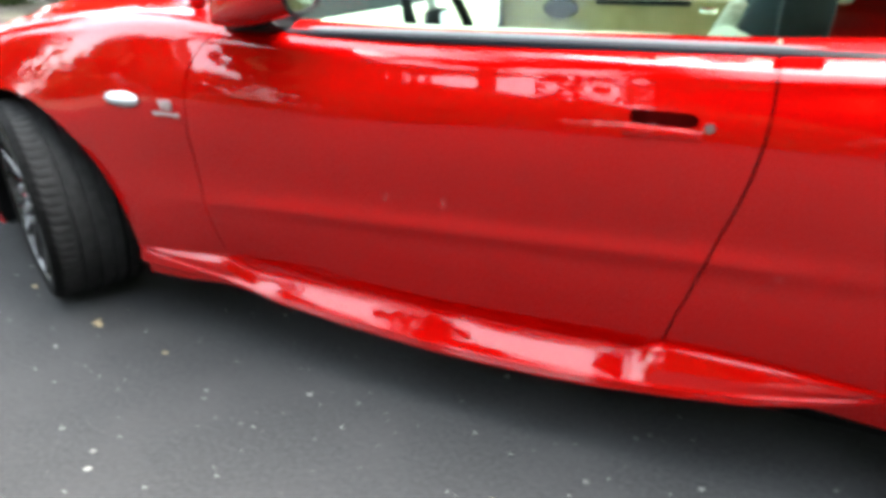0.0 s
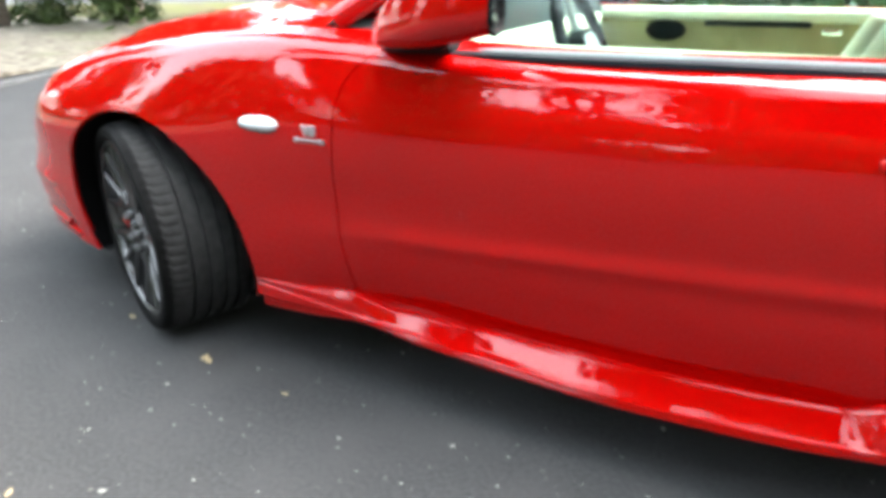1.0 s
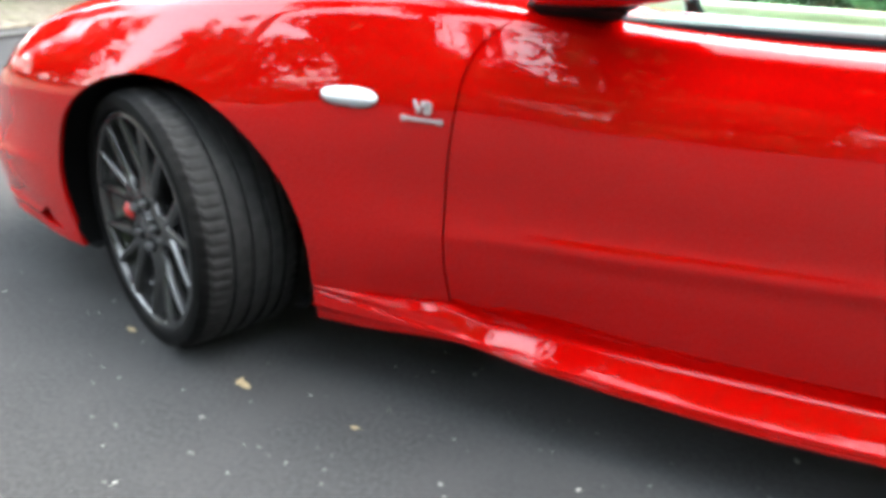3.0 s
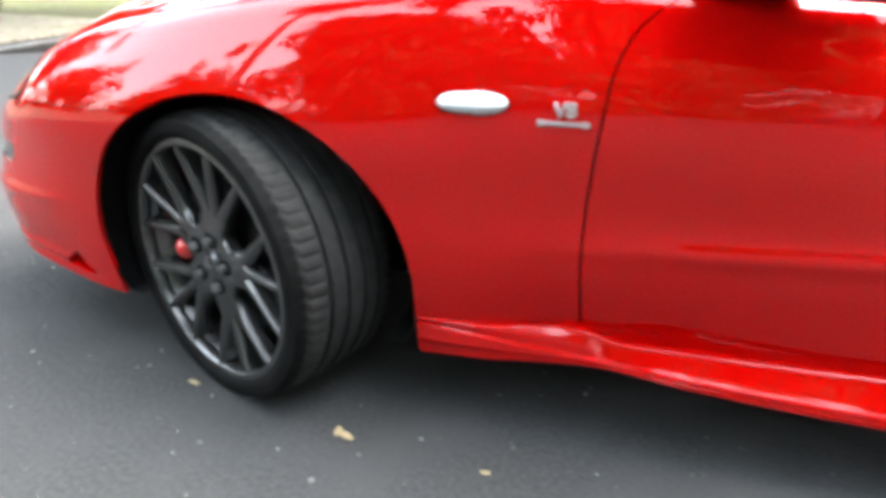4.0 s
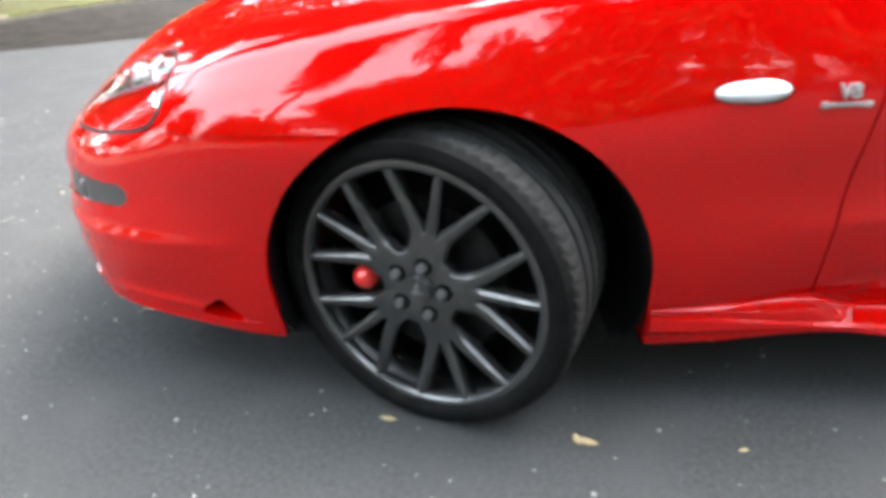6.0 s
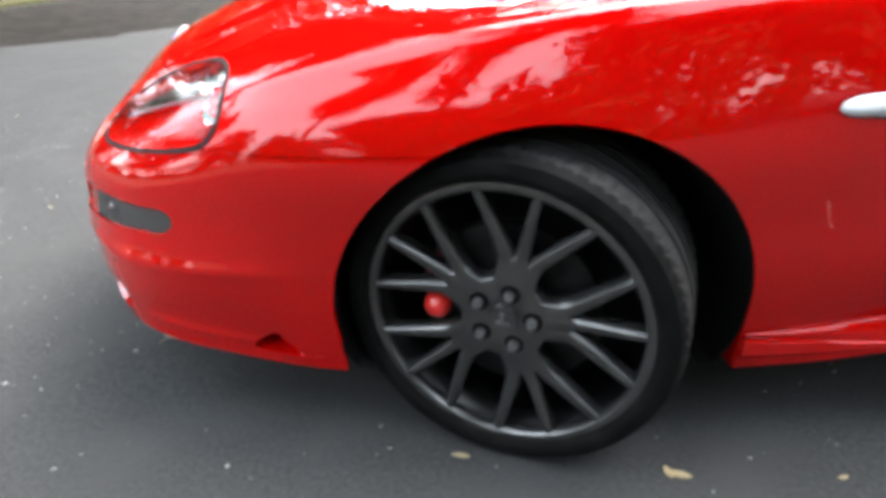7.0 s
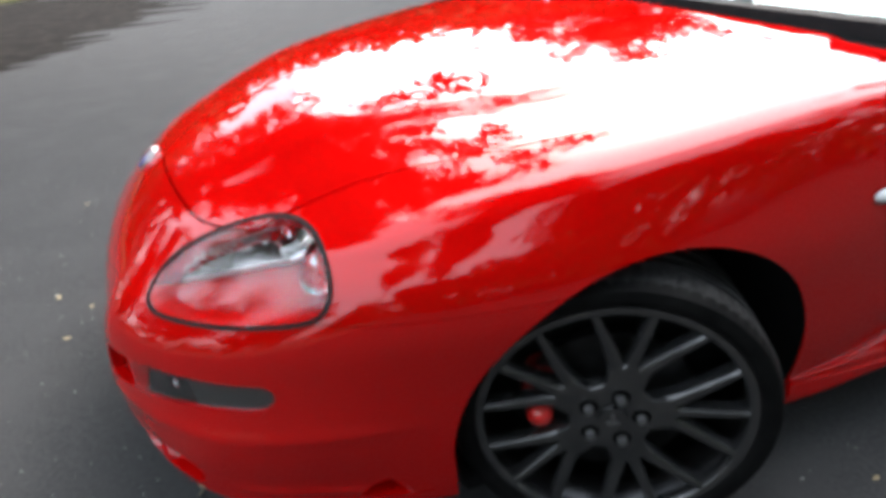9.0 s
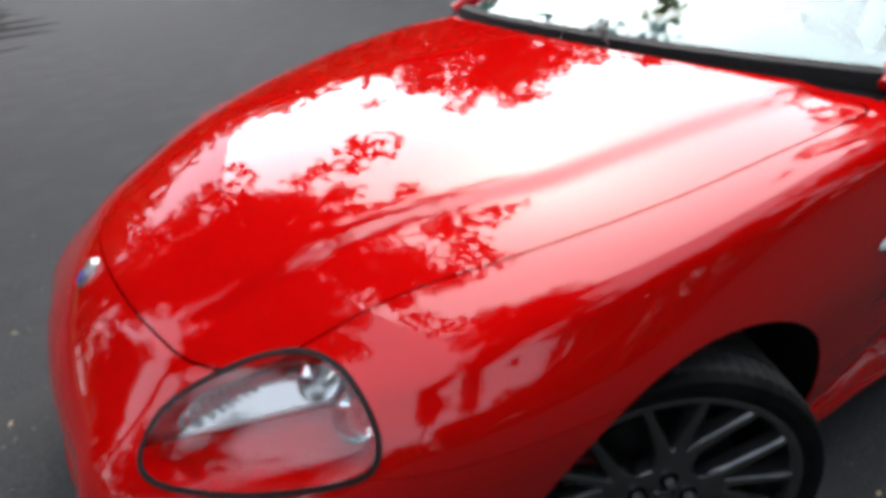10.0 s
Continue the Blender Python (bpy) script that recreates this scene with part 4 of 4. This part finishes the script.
for i in range(N_H):
    a = 360 * i / N_H
    ph = ((a - LOBE0 + 36) % 72) - 36
    fork = .012 * (math.exp(-((abs(ph) - 8.5) / 3.2) ** 2))
    r = .083 + .050 * math.exp(-(ph / 22) ** 6) - fork
    hub_prof.append((a, r))
for y, k in ((.030, 1.0), (.0075, 1.0), (.0030, .988), (.0005, .965), (-.0008, .93), (-.001, .40), (.001, .30)):
    for a, r in hub_prof:
        p = polar(r * k if k > .5 else .079 * k, a)
        hub_v.append((p[0], y + DISH, p[1]))
for j in range(6):
    for i in range(N_H):
        i2 = (i + 1) % N_H
        hub_f.append((j * N_H + i, j * N_H + i2, (j + 1) * N_H + i2, (j + 1) * N_H + i))
hub_f.append(tuple(6 * N_H + i for i in range(N_H)))
barrel = revolve([(.247, .016), (.242, .03), (.222, .07), (.215, .12), (.22, .19), (.235, .205)], 72)
disc = revolve([(.06, .062), (.165, .060), (.167, .064), (.167, .080), (.06, .084)], 64)
backing = ([(.225 * math.cos(2 * math.pi * i / 40), .15, .225 * math.sin(2 * math.pi * i / 40)) for i in range(40)], [tuple(range(40))])


def tyre_mesh(seg=360, R=.315, flat=.306):
    prof = [(.261, .012), (.263, .002), (.266, -.004), (.273, -.009), (.283, -.010), (R - .016, -.007), (R - .0105, .004), (R - .0065, .013), (R - .0038, .021)]
    grooves = ((.062, .073), (.104, .117), (.148, .161), (.190, .200))
    ys = []
    y = .027
    for a, b in grooves:
        ys += [(y, 0), (a - .001, 0), (a, 1), (b, 1), (b + .001, 0)]
        y = b + .006
    ys += [(.218, 0)]
    for yy, g in ys:
        prof.append((R - .001 - .003 * ((yy - .12) / .1) ** 2 - (.009 if g else 0), yy))
    prof += [(R - .0035, .226), (R - .006, .233), (R - .0095, .239), (R - .016, .246), (.275, .250), (.262, .243), (.2555, .225)]
    V, F = [], []
    n = len(prof)
    for k in range(seg):
        a = 2 * math.pi * k / seg
        for j, (r, y) in enumerate(prof):
            dr = 0
            shoulder = (.010 < y < .061) or (.202 < y < .240)
            ph = (k + int(y * 120)) % 5
            if shoulder and r > R - .012 and ph == 0:
                dr = -.0065
            V.append(((r + dr) * math.cos(a), y, max((r + dr) * math.sin(a), -flat)))
    for k in range(seg):
        k2 = (k + 1) % seg
        for j in range(n - 1):
            F.append((k * n + j, k * n + j + 1, k2 * n + j + 1, k2 * n + j))
    return V, F


WHEEL_PARTS = {}


def wheel(m, flip, caliper_at, first):
    w = new("wheel")
    w.parent = car
    w.empty_display_size = .1
    w.matrix_basis = m @ (Matrix.Rotation(math.pi, 4, "Z") if flip else Matrix())
    tagged(w, "dark grey multi-spoke alloy wheel with low tyre")
    if first:
        ty = WHEEL_PARTS["tyre"] = part("tyre", tyre_mesh(), TYRE, w, "black low-profile tyre with grooved tread")
        ty.data.materials.append(TREAD)
        for f in ty.data.polygons:
            c = f.center
            f.material_index = int(.015 < c.y < .228 and math.hypot(c.x, c.z) > .3035)
        WHEEL_PARTS["rim"] = part("rim", rim_ring, RIM, w)
        WHEEL_PARTS["barrel"] = part("barrel", barrel, BARREL, w)
        WHEEL_PARTS["hub"] = part("hub", (hub_v, hub_f), RIM, w)
        for k in range(15):
            WHEEL_PARTS["spoke%d" % k] = part("spoke", meshes[1 + k], RIM, w)
        WHEEL_PARTS["disc"] = part("brake_disc", disc, STEEL, w, "grey steel brake disc")
        WHEEL_PARTS["back"] = part("backing", backing, LINER, w, smooth=False)
        bm = bmesh.new()
        cyl(bm, .030, .027, .008, Matrix.Translation((0, -.003 + DISH, 0)) @ Matrix.Rotation(math.pi / 2, 4, "X"), 28)
        WHEEL_PARTS["cap"] = part("centre_cap", bm, RIM, w)
        bm = bmesh.new()
        box(bm, (.006, .003, .026), (0, -.0085 + DISH, .002), .001)
        box(bm, (.022, .003, .005), (0, -.0085 + DISH, -.006), .001)
        WHEEL_PARTS["capmark"] = part("cap_mark", bm, NUT, w)
        for k in range(5):
            p = polar(.0535, LOBE0 + 72 * k)
            bm = bmesh.new()
            # flat black disc in place of the shaded recess round the nut
            cyl(bm, .0175, .0175, .004, Matrix.Translation((p[0], -.001 + DISH, p[1])) @ Matrix.Rotation(math.pi / 2, 4, "X"), 20)
            WHEEL_PARTS["well%d" % k] = part("nut_well", bm, LINER, w)
            bm = bmesh.new()
            cyl(bm, .0115, .0095, .02, Matrix.Translation((p[0], -.006 + DISH, p[1])) @ Matrix.Rotation(math.pi / 2, 4, "X"), 6)
            bmesh.ops.bevel(bm, geom=bm.edges[:], offset=.0015, segments=2, affect="EDGES")
            WHEEL_PARTS["nut%d" % k] = part("wheel_nut", bm, NUT, w)
        V, F = [], []
        rows = []
        for a in np.linspace(caliper_at - 26, caliper_at + 20, 15):
            e = 1 - abs((a - caliper_at + 3) / 23) ** 6 * .25
            sec = [(.112, .066), (.115, .056), (.158 * e, .050), (.172 * e, .058), (.175 * e, .10), (.112, .10)]
            rows.append([(r * math.cos(radians(a)), y, r * math.sin(radians(a))) for r, y in sec])
        V, F = loft(rows, True)
        F += [tuple(range(6))[::-1], tuple(len(V) - 6 + i for i in range(6))]
        WHEEL_PARTS["caliper"] = part("caliper", (V, F), CALIPER_SHADED, w, "red brake caliper")
        bm = bmesh.new()
        p = polar(.137, caliper_at + 17)
        bmesh.ops.create_uvsphere(bm, u_segments=20, v_segments=12, radius=.027, matrix=Matrix.Translation((p[0], .040, p[1])))
        WHEEL_PARTS["piston"] = part("piston_cover", bm, CALIPER, w)
    else:
        for k, o in WHEEL_PARTS.items():
            c = o.copy()
            scene.collection.objects.link(c)
            c.parent = w
    return w


STEER = -25.0
wheel(pose(-.004, -.013, .306, 0, 0, STEER), False, 168, True)
wheel(pose(.045, 2 * CY - .02, .306, 0, 0, STEER), True, 168, False)
wheel(pose(AXLE2, -.01, .306), False, 168, False)
wheel(pose(AXLE2, 2 * CY + .01, .306), True, 168, False)

# ---- kerb, verge, gutter ----
KERB_LINE = smooth_curve([(1.0, -15.0), (-.9, -9.0), (-2.8, -3.6), (-4.85, 2.0), (-6.0, 4.6), (-6.8, 7.2), (-7.2, 9.8), (-7.2, 13.0), (-6.2, 18.0), (-4.5, 24.0), (-2, 31.0)], 24)
_step = np.hypot(*np.diff(KERB_LINE, axis=0).T)
KERB_S = np.concatenate([[0], np.cumsum(_step)])
KERB_S -= np.interp(2.0, KERB_LINE[:, 1], KERB_S)


def along(s, n, z):
    """A point s metres along the kerb, n metres away from the road."""
    a = np.array([np.interp(s, KERB_S, KERB_LINE[:, k]) for k in (0, 1)])
    b = np.array([np.interp(s + .2, KERB_S, KERB_LINE[:, k]) for k in (0, 1)])
    d = (b - a) / max(1e-6, np.hypot(*(b - a)))
    p = a + np.array((-d[1], d[0])) * n
    return (p[0], p[1], z + camber(p[1]))


kerb = thing("kerb", "weathered grey stone kerb along the road edge", "kerb", kind="structure")
bm = bmesh.new()
box(bm, (.985, .15, .22), (0, 0, 0), .018, seg=3)
stone = part("kerb_stone", bm, KERB, kerb)
for i in range(-12, 28):
    ob = stone if i == -12 else stone.copy()
    if i != -12:
        scene.collection.objects.link(ob)
        ob.parent = kerb
    if i == 6:
        ob.data = stone.data.copy()
        ob.data.materials[0] = KERB_DARK
        dark_mesh = ob.data
    elif i > 6:
        ob.data = dark_mesh
    p, p2 = along(i * 1.0, .075, 0), along(i * 1.0 + .3, .075, 0)
    ang = math.degrees(math.atan2(p2[1] - p[1], p2[0] - p[0]))
    ob.matrix_basis = pose(p[0], p[1], -.005 + .004 * random.uniform(-1, 1), random.uniform(-.8, .8), 0, ang + random.uniform(-.4, .4))


def bank(s0, s1, ns, nn=40):
    """Uneven ground behind the kerb between two stretches of it."""
    V, F = [], []
    for i in range(ns + 1):
        for j in range(nn + 1):
            s = s0 + (s1 - s0) * i / ns
            n = .14 + 14 * (j / nn) ** 2.0
            z = .085 + .05 * noise.noise(Vector((s * .7, n * .7, 0))) + min(.25, .02 * n)
            V.append(along(s, n, max(.06, z) if j else .06))
    for i in range(ns):
        for j in range(nn):
            a = i * (nn + 1) + j
            F.append((a, a + 1, a + nn + 2, a + nn + 1))
    return V, F


tagged(part("verge", bank(-14, 8.6, 60), VERGE), "brown leaf-strewn earth verge behind the kerb", "verge", kind="structure")
tagged(part("grass_verge", bank(8.6, 28, 50), GRASS), "dull green grass verge behind the far kerb", "grass", kind="structure")

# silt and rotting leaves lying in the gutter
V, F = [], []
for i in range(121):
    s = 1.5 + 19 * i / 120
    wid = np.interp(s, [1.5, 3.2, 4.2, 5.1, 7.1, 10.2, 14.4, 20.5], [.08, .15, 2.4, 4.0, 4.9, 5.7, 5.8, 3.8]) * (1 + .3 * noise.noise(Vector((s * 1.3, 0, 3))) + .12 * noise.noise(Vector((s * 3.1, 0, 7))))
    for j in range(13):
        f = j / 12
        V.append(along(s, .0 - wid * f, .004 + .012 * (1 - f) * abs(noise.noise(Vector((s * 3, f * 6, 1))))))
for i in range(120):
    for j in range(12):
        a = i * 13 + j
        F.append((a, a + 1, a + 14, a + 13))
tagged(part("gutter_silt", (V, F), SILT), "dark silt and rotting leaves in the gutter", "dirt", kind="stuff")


# ---- leaves, twigs and petals on the asphalt ----
def leaf_mesh(name, L, W, curl, material):
    V, F = [], []
    for i in range(7):
        t = i / 6
        w = W * math.sin(math.pi * min(1, t * .95 + .04)) ** .8
        for s in (-1, 0, 1):
            V.append(((t - .5) * L, s * w / 2, .002 + curl * L * (t - .5) ** 2 + .25 * abs(s) * w * .5))
    for i in range(6):
        for j in range(2):
            a = i * 3 + j
            F.append((a, a + 1, a + 4, a + 3))
    me = bpy.data.meshes.new(name)
    me.from_pydata(V, [], F)
    me.polygons.foreach_set("use_smooth", [True] * len(F))
    me.materials.append(material)
    return me


LEAVES = [leaf_mesh("fallen_leaf", .045, .018, .18, DRYLEAF), leaf_mesh("fallen_leaf", .030, .014, .3, DRYLEAF)]
PETALS = [leaf_mesh("fallen_petal", .022, .012, .3, PETAL), leaf_mesh("fallen_petal", .014, .009, .4, PETAL)]
known = [(.323, -.100, 0), (-.079, -.017, 0), (.62, -.131, 1), (-.422, -.219, 2), (-.872, .41, 2), (1.091, -.119, 2), (.306, -.093, 1), (-.095, -.011, 3),
         (1.614, -.111, 3), (1.517, -.08, 3), (1.044, -.274, 3), (1.881, .08, 3), (.548, -.281, 3), (.298, -.45, 3), (.792, .176, 2), (-.011, -.177, 3)]
rng = random.Random(5)
spots = [(x, y, k) for x, y, k in known]
while len(spots) < 150:
    x, y = rng.uniform(-3.2, 2.2), rng.uniform(-1.0, 3.0)
    if x > -.95 and y > .05 and not (x > .5 and y < .25):
        continue
    spots.append((x, y, rng.choice((1, 2, 2, 2, 3, 3, 3, 3))))
for x, y, k in spots:
    me = LEAVES[k] if k < 2 else PETALS[k - 2]
    ob = new("fallen_leaf" if k < 2 else "fallen_petal", me)
    sc = rng.uniform(.35, .8) if k > 1 else rng.uniform(.7, 1.1)
    ob.matrix_basis = pose(x, y, camber(y) + .001, 0, 0, rng.uniform(0, 360)) @ Matrix.Scale(sc, 4)
    if k < 2:
        tagged(ob, "dry tan fallen leaf lying on the asphalt", "leaf", "fallen leaves")
    else:
        tagged(ob, "tiny pale dropped petal lying on the asphalt", "petal", "fallen petals")
for (x, y, a, L) in ((-.82, .44, 20, .055), (-.80, .46, 110, .045), (1.62, -.30, 75, .05), (-1.1, -.1, 140, .04)):
    c = smooth_curve([(0, 0, .004), (L * .4, .012, .006), (L * .8, -.004, .005), (L, .015, .004)], 4)
    tw = part("twig", tube(c, list(np.linspace(.0018, .0008, len(c))), 6), TWIG, m=pose(x, y, camber(y), 0, 0, a))
    tagged(tw, "small curled brown twig lying on the asphalt", "twig")


# grit: small pale stones and husks trodden into the road
rs = np.random.RandomState(41)
V, F = [], []
for k in range(2600):
    x, y = rs.uniform(-3.4, 2.4), rs.uniform(-1.2, 3.2)
    if x > -.9 and y > .12:
        continue
    r = rs.uniform(.0012, .0042) if rs.uniform() < .9 else rs.uniform(.004, .007)
    a0, o, z = rs.uniform(0, 6.28), len(V), camber(y) + .0008
    for q in range(5):
        rr = r * rs.uniform(.6, 1.2)
        V.append((x + rr * math.cos(a0 + q * 1.257), y + rr * math.sin(a0 + q * 1.257), z))
    V.append((x, y, z + r * .7))
    F += [(o + q, o + (q + 1) % 5, o + 5) for q in range(5)]
tagged(part("grit", (V, F), GRIT), "pale grit and husks scattered on the asphalt", "grit", kind="stuff")


# ---- shrubs and trees ----
def leaf_cloud(rs, clumps, per, size, spread):
    n = 0
    C = np.repeat(clumps, per, 0)
    n = len(C)
    d = rs.normal(size=(n, 3))
    d *= spread / np.maximum(np.linalg.norm(d, axis=1), 1e-6)[:, None] * (rs.uniform(0, 1, (n, 1)) ** .5)
    C = C + d
    a = rs.normal(size=(n, 3))
    a /= np.linalg.norm(a, axis=1)[:, None]
    b = np.cross(a, rs.normal(size=(n, 3)))
    b /= np.linalg.norm(b, axis=1)[:, None]
    s = size * rs.uniform(.6, 1.3, (n, 1))
    V = np.stack([C - a * s, C + b * s * .45, C + a * s, C - b * s * .45], 1).reshape(-1, 3)
    F = np.arange(n * 4).reshape(-1, 4).tolist()
    return V, [tuple(f) for f in F]


def tree(seed, at, crown, radius, flat, limbs, label):
    """A trunk at at, its crown an ellipsoid of limbs and leaf clumps about the point crown."""
    rs = np.random.RandomState(seed)
    t = thing("tree", label, "tree", "street trees", m=pose(*at, 0))
    c = np.array(crown, float) - np.array(at, float)
    top = np.array((c[0] * .8, c[1] * .8, c[2] + radius * flat * .45))
    fork = max(1.2, c[2] - radius * flat)
    path = smooth_curve([(0, 0, -.1), (c[0] * .06, c[1] * .06, fork * .6), (c[0] * .3, c[1] * .3, (fork + c[2]) / 2), tuple(top)], 4)
    meshes, clumps = [tube(path, list(np.linspace(.26, .05, len(path))), 10)], []
    for i in range(limbs):
        d = rs.normal(size=3)
        d /= np.linalg.norm(d)
        end = c + d * radius * np.array((1, 1, flat)) * rs.uniform(.55, 1.0) * (1 + .25 * math.sin(3 * d[0] + 4 * d[1] + seed))
        st = path[rs.randint(5, len(path))]
        mid = (st + end) / 2 + rs.uniform(-.3, .3, 3)
        meshes.append(tube([st, mid, end], [.06, .04, .012], 6))
        for q in (.3, .55, .75, .9, 1.03):
            clumps.append(mid + (end - mid) * (2 * q - 1) + rs.normal(size=3) * .3 if q > .5 else st + (mid - st) * 2 * q + rs.normal(size=3) * .3)
    part("trunk", join(*meshes), BARK, t)
    V, F = leaf_cloud(rs, np.array(clumps), 55, .16, .55)
    part("crown", (V, F), LEAF, t, smooth=False)
    return t


# unseen street trees, crowns placed to shape reflections and block sky light
# trunk x, y; crown centre x, y, z; crown radius; flattening; limbs
GROVE = [
    (-9.5, 12.5, -1.7, 6.3, 8.4, 4.5, .85, 95),
    (-11.5, 9.5, -11, 9.2, 3.8, 2.8, 1.0, 40), (-12.5, 7.0, -6.4, 6.0, 11.0, 2.6, .7, 50), (-9.5, 15, -8.5, 15, 8, 5.0, .9, 60), (-13.5, 3.0, -13, 3, 5.5, 3.8, 1.0, 50),
    (-13.0, -3, -12.5, -3.5, 3.4, 2.8, 1.0, 40),
    (10.5, 14.5, 9.6, 14.6, 6.2, 4.2, 1.0, 70), (14.5, 11, 13.5, 11.0, 4.4, 3.2, 1.0, 50),
    (-3.4, -8, -2.9, -6.6, 3.1, 1.1, 1.0, 20), (1.0, -10.5, -.2, -.4, 8.6, 1.4, .5, 30),
    (2.6, -9.5, 2.3, -6.8, 5.5, 2.0, .75, 40), (1.8, -11, 1.6, -7.6, 5.2, 1.5, .9, 11),
    (-7.5, -8.5, -6.2, -7.0, 10.4, 2.0, .9, 36), (-1.2, -9.0, -1.2, -8.6, 3.3, 1.9, .9, 28), (-12, -11, -12, -11, 3.2, 2.8, .9, 40),
    (4.8, -8.8, 4.3, -7.8, 5.6, 3.2, .85, 80), (12.0, -5.5, 11.6, -4.5, 7.0, 4.2, 1.0, 80), (2.0, -14, 2.0, -14, 3.7, 3.0, 1.0, 60),
    (-5, -15, -5, -15, 4, 3.2, 1.1, 60), (9, -13, 9, -13, 7, 4.8, 1.2, 80), (15, 1, 14, 1, 7, 4.8, 1.2, 80), (19, 6, 18.5, 6, 7, 4.6, 1.1, 60),
    (-3.0, -9.5, -1.6, -4.4, 8.2, 1.6, .7, 36),
]
for seed, (x, y, cx, cy, cz, r, fl, n) in enumerate(GROVE):
    tree(seed + 1, (x, y, camber(y)), (cx, cy, cz), r, fl, n, "leafy green street tree placed to shape reflections and shade")


def shrub(seed, at, size):
    rs = np.random.RandomState(seed)
    t = thing("shrub", "low dark green shrub on the earth verge", "shrub", "verge shrubs", m=pose(*at, 0))
    cl = rs.normal(size=(40, 3)) * np.array(size) * .42
    cl[:, 2] = np.abs(cl[:, 2]) + .12
    stems = [tube([(0, 0, 0), tuple(c * .5 + np.array((0, 0, .05))), tuple(c)], [.015, .01, .004], 5) for c in cl[:12]]
    part("stems", join(*stems), BARK, t)
    V, F = leaf_cloud(rs, cl, 60, .05, .22)
    part("foliage", (V, F), LEAF, t, smooth=False)


for i in range(9):
    p = along(-3.5 + i * 1.5, 5.4 + .6 * random.uniform(-1, 1), .12)
    shrub(100 + i, p, (.8, .8, .7))

# unseen far woods all round, added to block light from the low sky
rs = np.random.RandomState(77)
cl = []
for i in range(520):
    a = rs.uniform(0, 2 * math.pi)
    d = rs.uniform(64, 78)
    cl.append((d * math.cos(a), d * math.sin(a) + 2, rs.uniform(.2, 15) * (0.6 + .4 * math.sin(a * 7) ** 2)))
for i in range(330):            # nearer and taller beyond the bend of the road
    cl.append((rs.uniform(-32, 24), rs.uniform(41, 47), rs.uniform(.3, 13.5) * rs.uniform(.75, 1.0)))
V, F = leaf_cloud(rs, np.array(cl), 26, 1.1, 3.4)
tagged(part("unseen_far_woods", (V, F), LEAF, smooth=False), "dark green belt of distant trees added to block low sky", "woods", kind="stuff")

# unseen thick hedge added on the near side to darken reflections and light
def hedge(seed, x0, y0, x1, y1, h):
    rs = np.random.RandomState(seed)
    n = int(math.hypot(x1 - x0, y1 - y0) * 16)
    t = rs.uniform(0, 1, n)
    cl = np.stack([x0 + (x1 - x0) * t + rs.normal(size=n) * .3, y0 + (y1 - y0) * t + rs.normal(size=n) * .3, rs.uniform(.1, h, n) * rs.uniform(.8, 1.05, n)], 1)
    hd = thing("hedge", "unseen dense green hedge added to darken reflections and side light", "hedge")
    stems = [tube([(c[0], c[1], 0), (c[0] + .05, c[1], c[2] * .5), tuple(c)], [.03, .02, .008], 5) for c in cl[::12]]
    part("stems", join(*stems), BARK, hd)
    V, F = leaf_cloud(rs, cl, 70, .10, .42)
    V[:, 2] = np.maximum(V[:, 2], .01)
    part("foliage", (V, F), LEAF, hd, smooth=False)


hedge(300, -9, -5.5, .8, -5.35, 2.4)
hedge(302, .8, -5.35, 3, -5.25, 3.3)
hedge(301, 3, -5.25, 12, -4.8, 3.9)


# dry sprigs caught on the wipers
def sprig(seed, at, heading, size):
    rs = np.random.RandomState(seed)
    t = thing("dry_sprig", "dry grey-brown sprig of leaves caught at the wiper", "sprig", "sprigs on the cowl", m=pose(*at, 0, -18, heading))
    c = smooth_curve([(0, 0, 0), (size * .4, .008, .012), (size * .75, -.004, .02), (size, .006, .036)], 5)
    part("stem", tube(c, list(np.linspace(.0022, .0009, len(c))), 5), TWIG, t)
    V, F = [], []
    for k in range(22):
        p = c[rs.randint(2, len(c))] + rs.normal(size=3) * .004
        d = rs.normal(size=3) + np.array((.6, 0, .5))
        d *= rs.uniform(.008, .018) / np.linalg.norm(d)
        q = np.cross(d, rs.normal(size=3))
        q *= .004 / np.linalg.norm(q)
        o = len(V)
        V += [tuple(p), tuple(p + d * .5 + q), tuple(p + d), tuple(p + d * .5 - q)]
        F.append((o, o + 1, o + 2, o + 3))
    part("leaflets", (V, F), LITTER, t, smooth=False)


for k, (y, hd, sz) in enumerate(((.82, 70, .06), (.75, -60, .07), (.70, 40, .08), (.66, 100, .05), (.78, -20, .05), (.62, 60, .045), (.73, -80, .05))):
    sprig(500 + k, (f_cowl(CY - y) + .005, y, .950 - .026 * ((y - CY) / .8) ** 2), hd, sz)
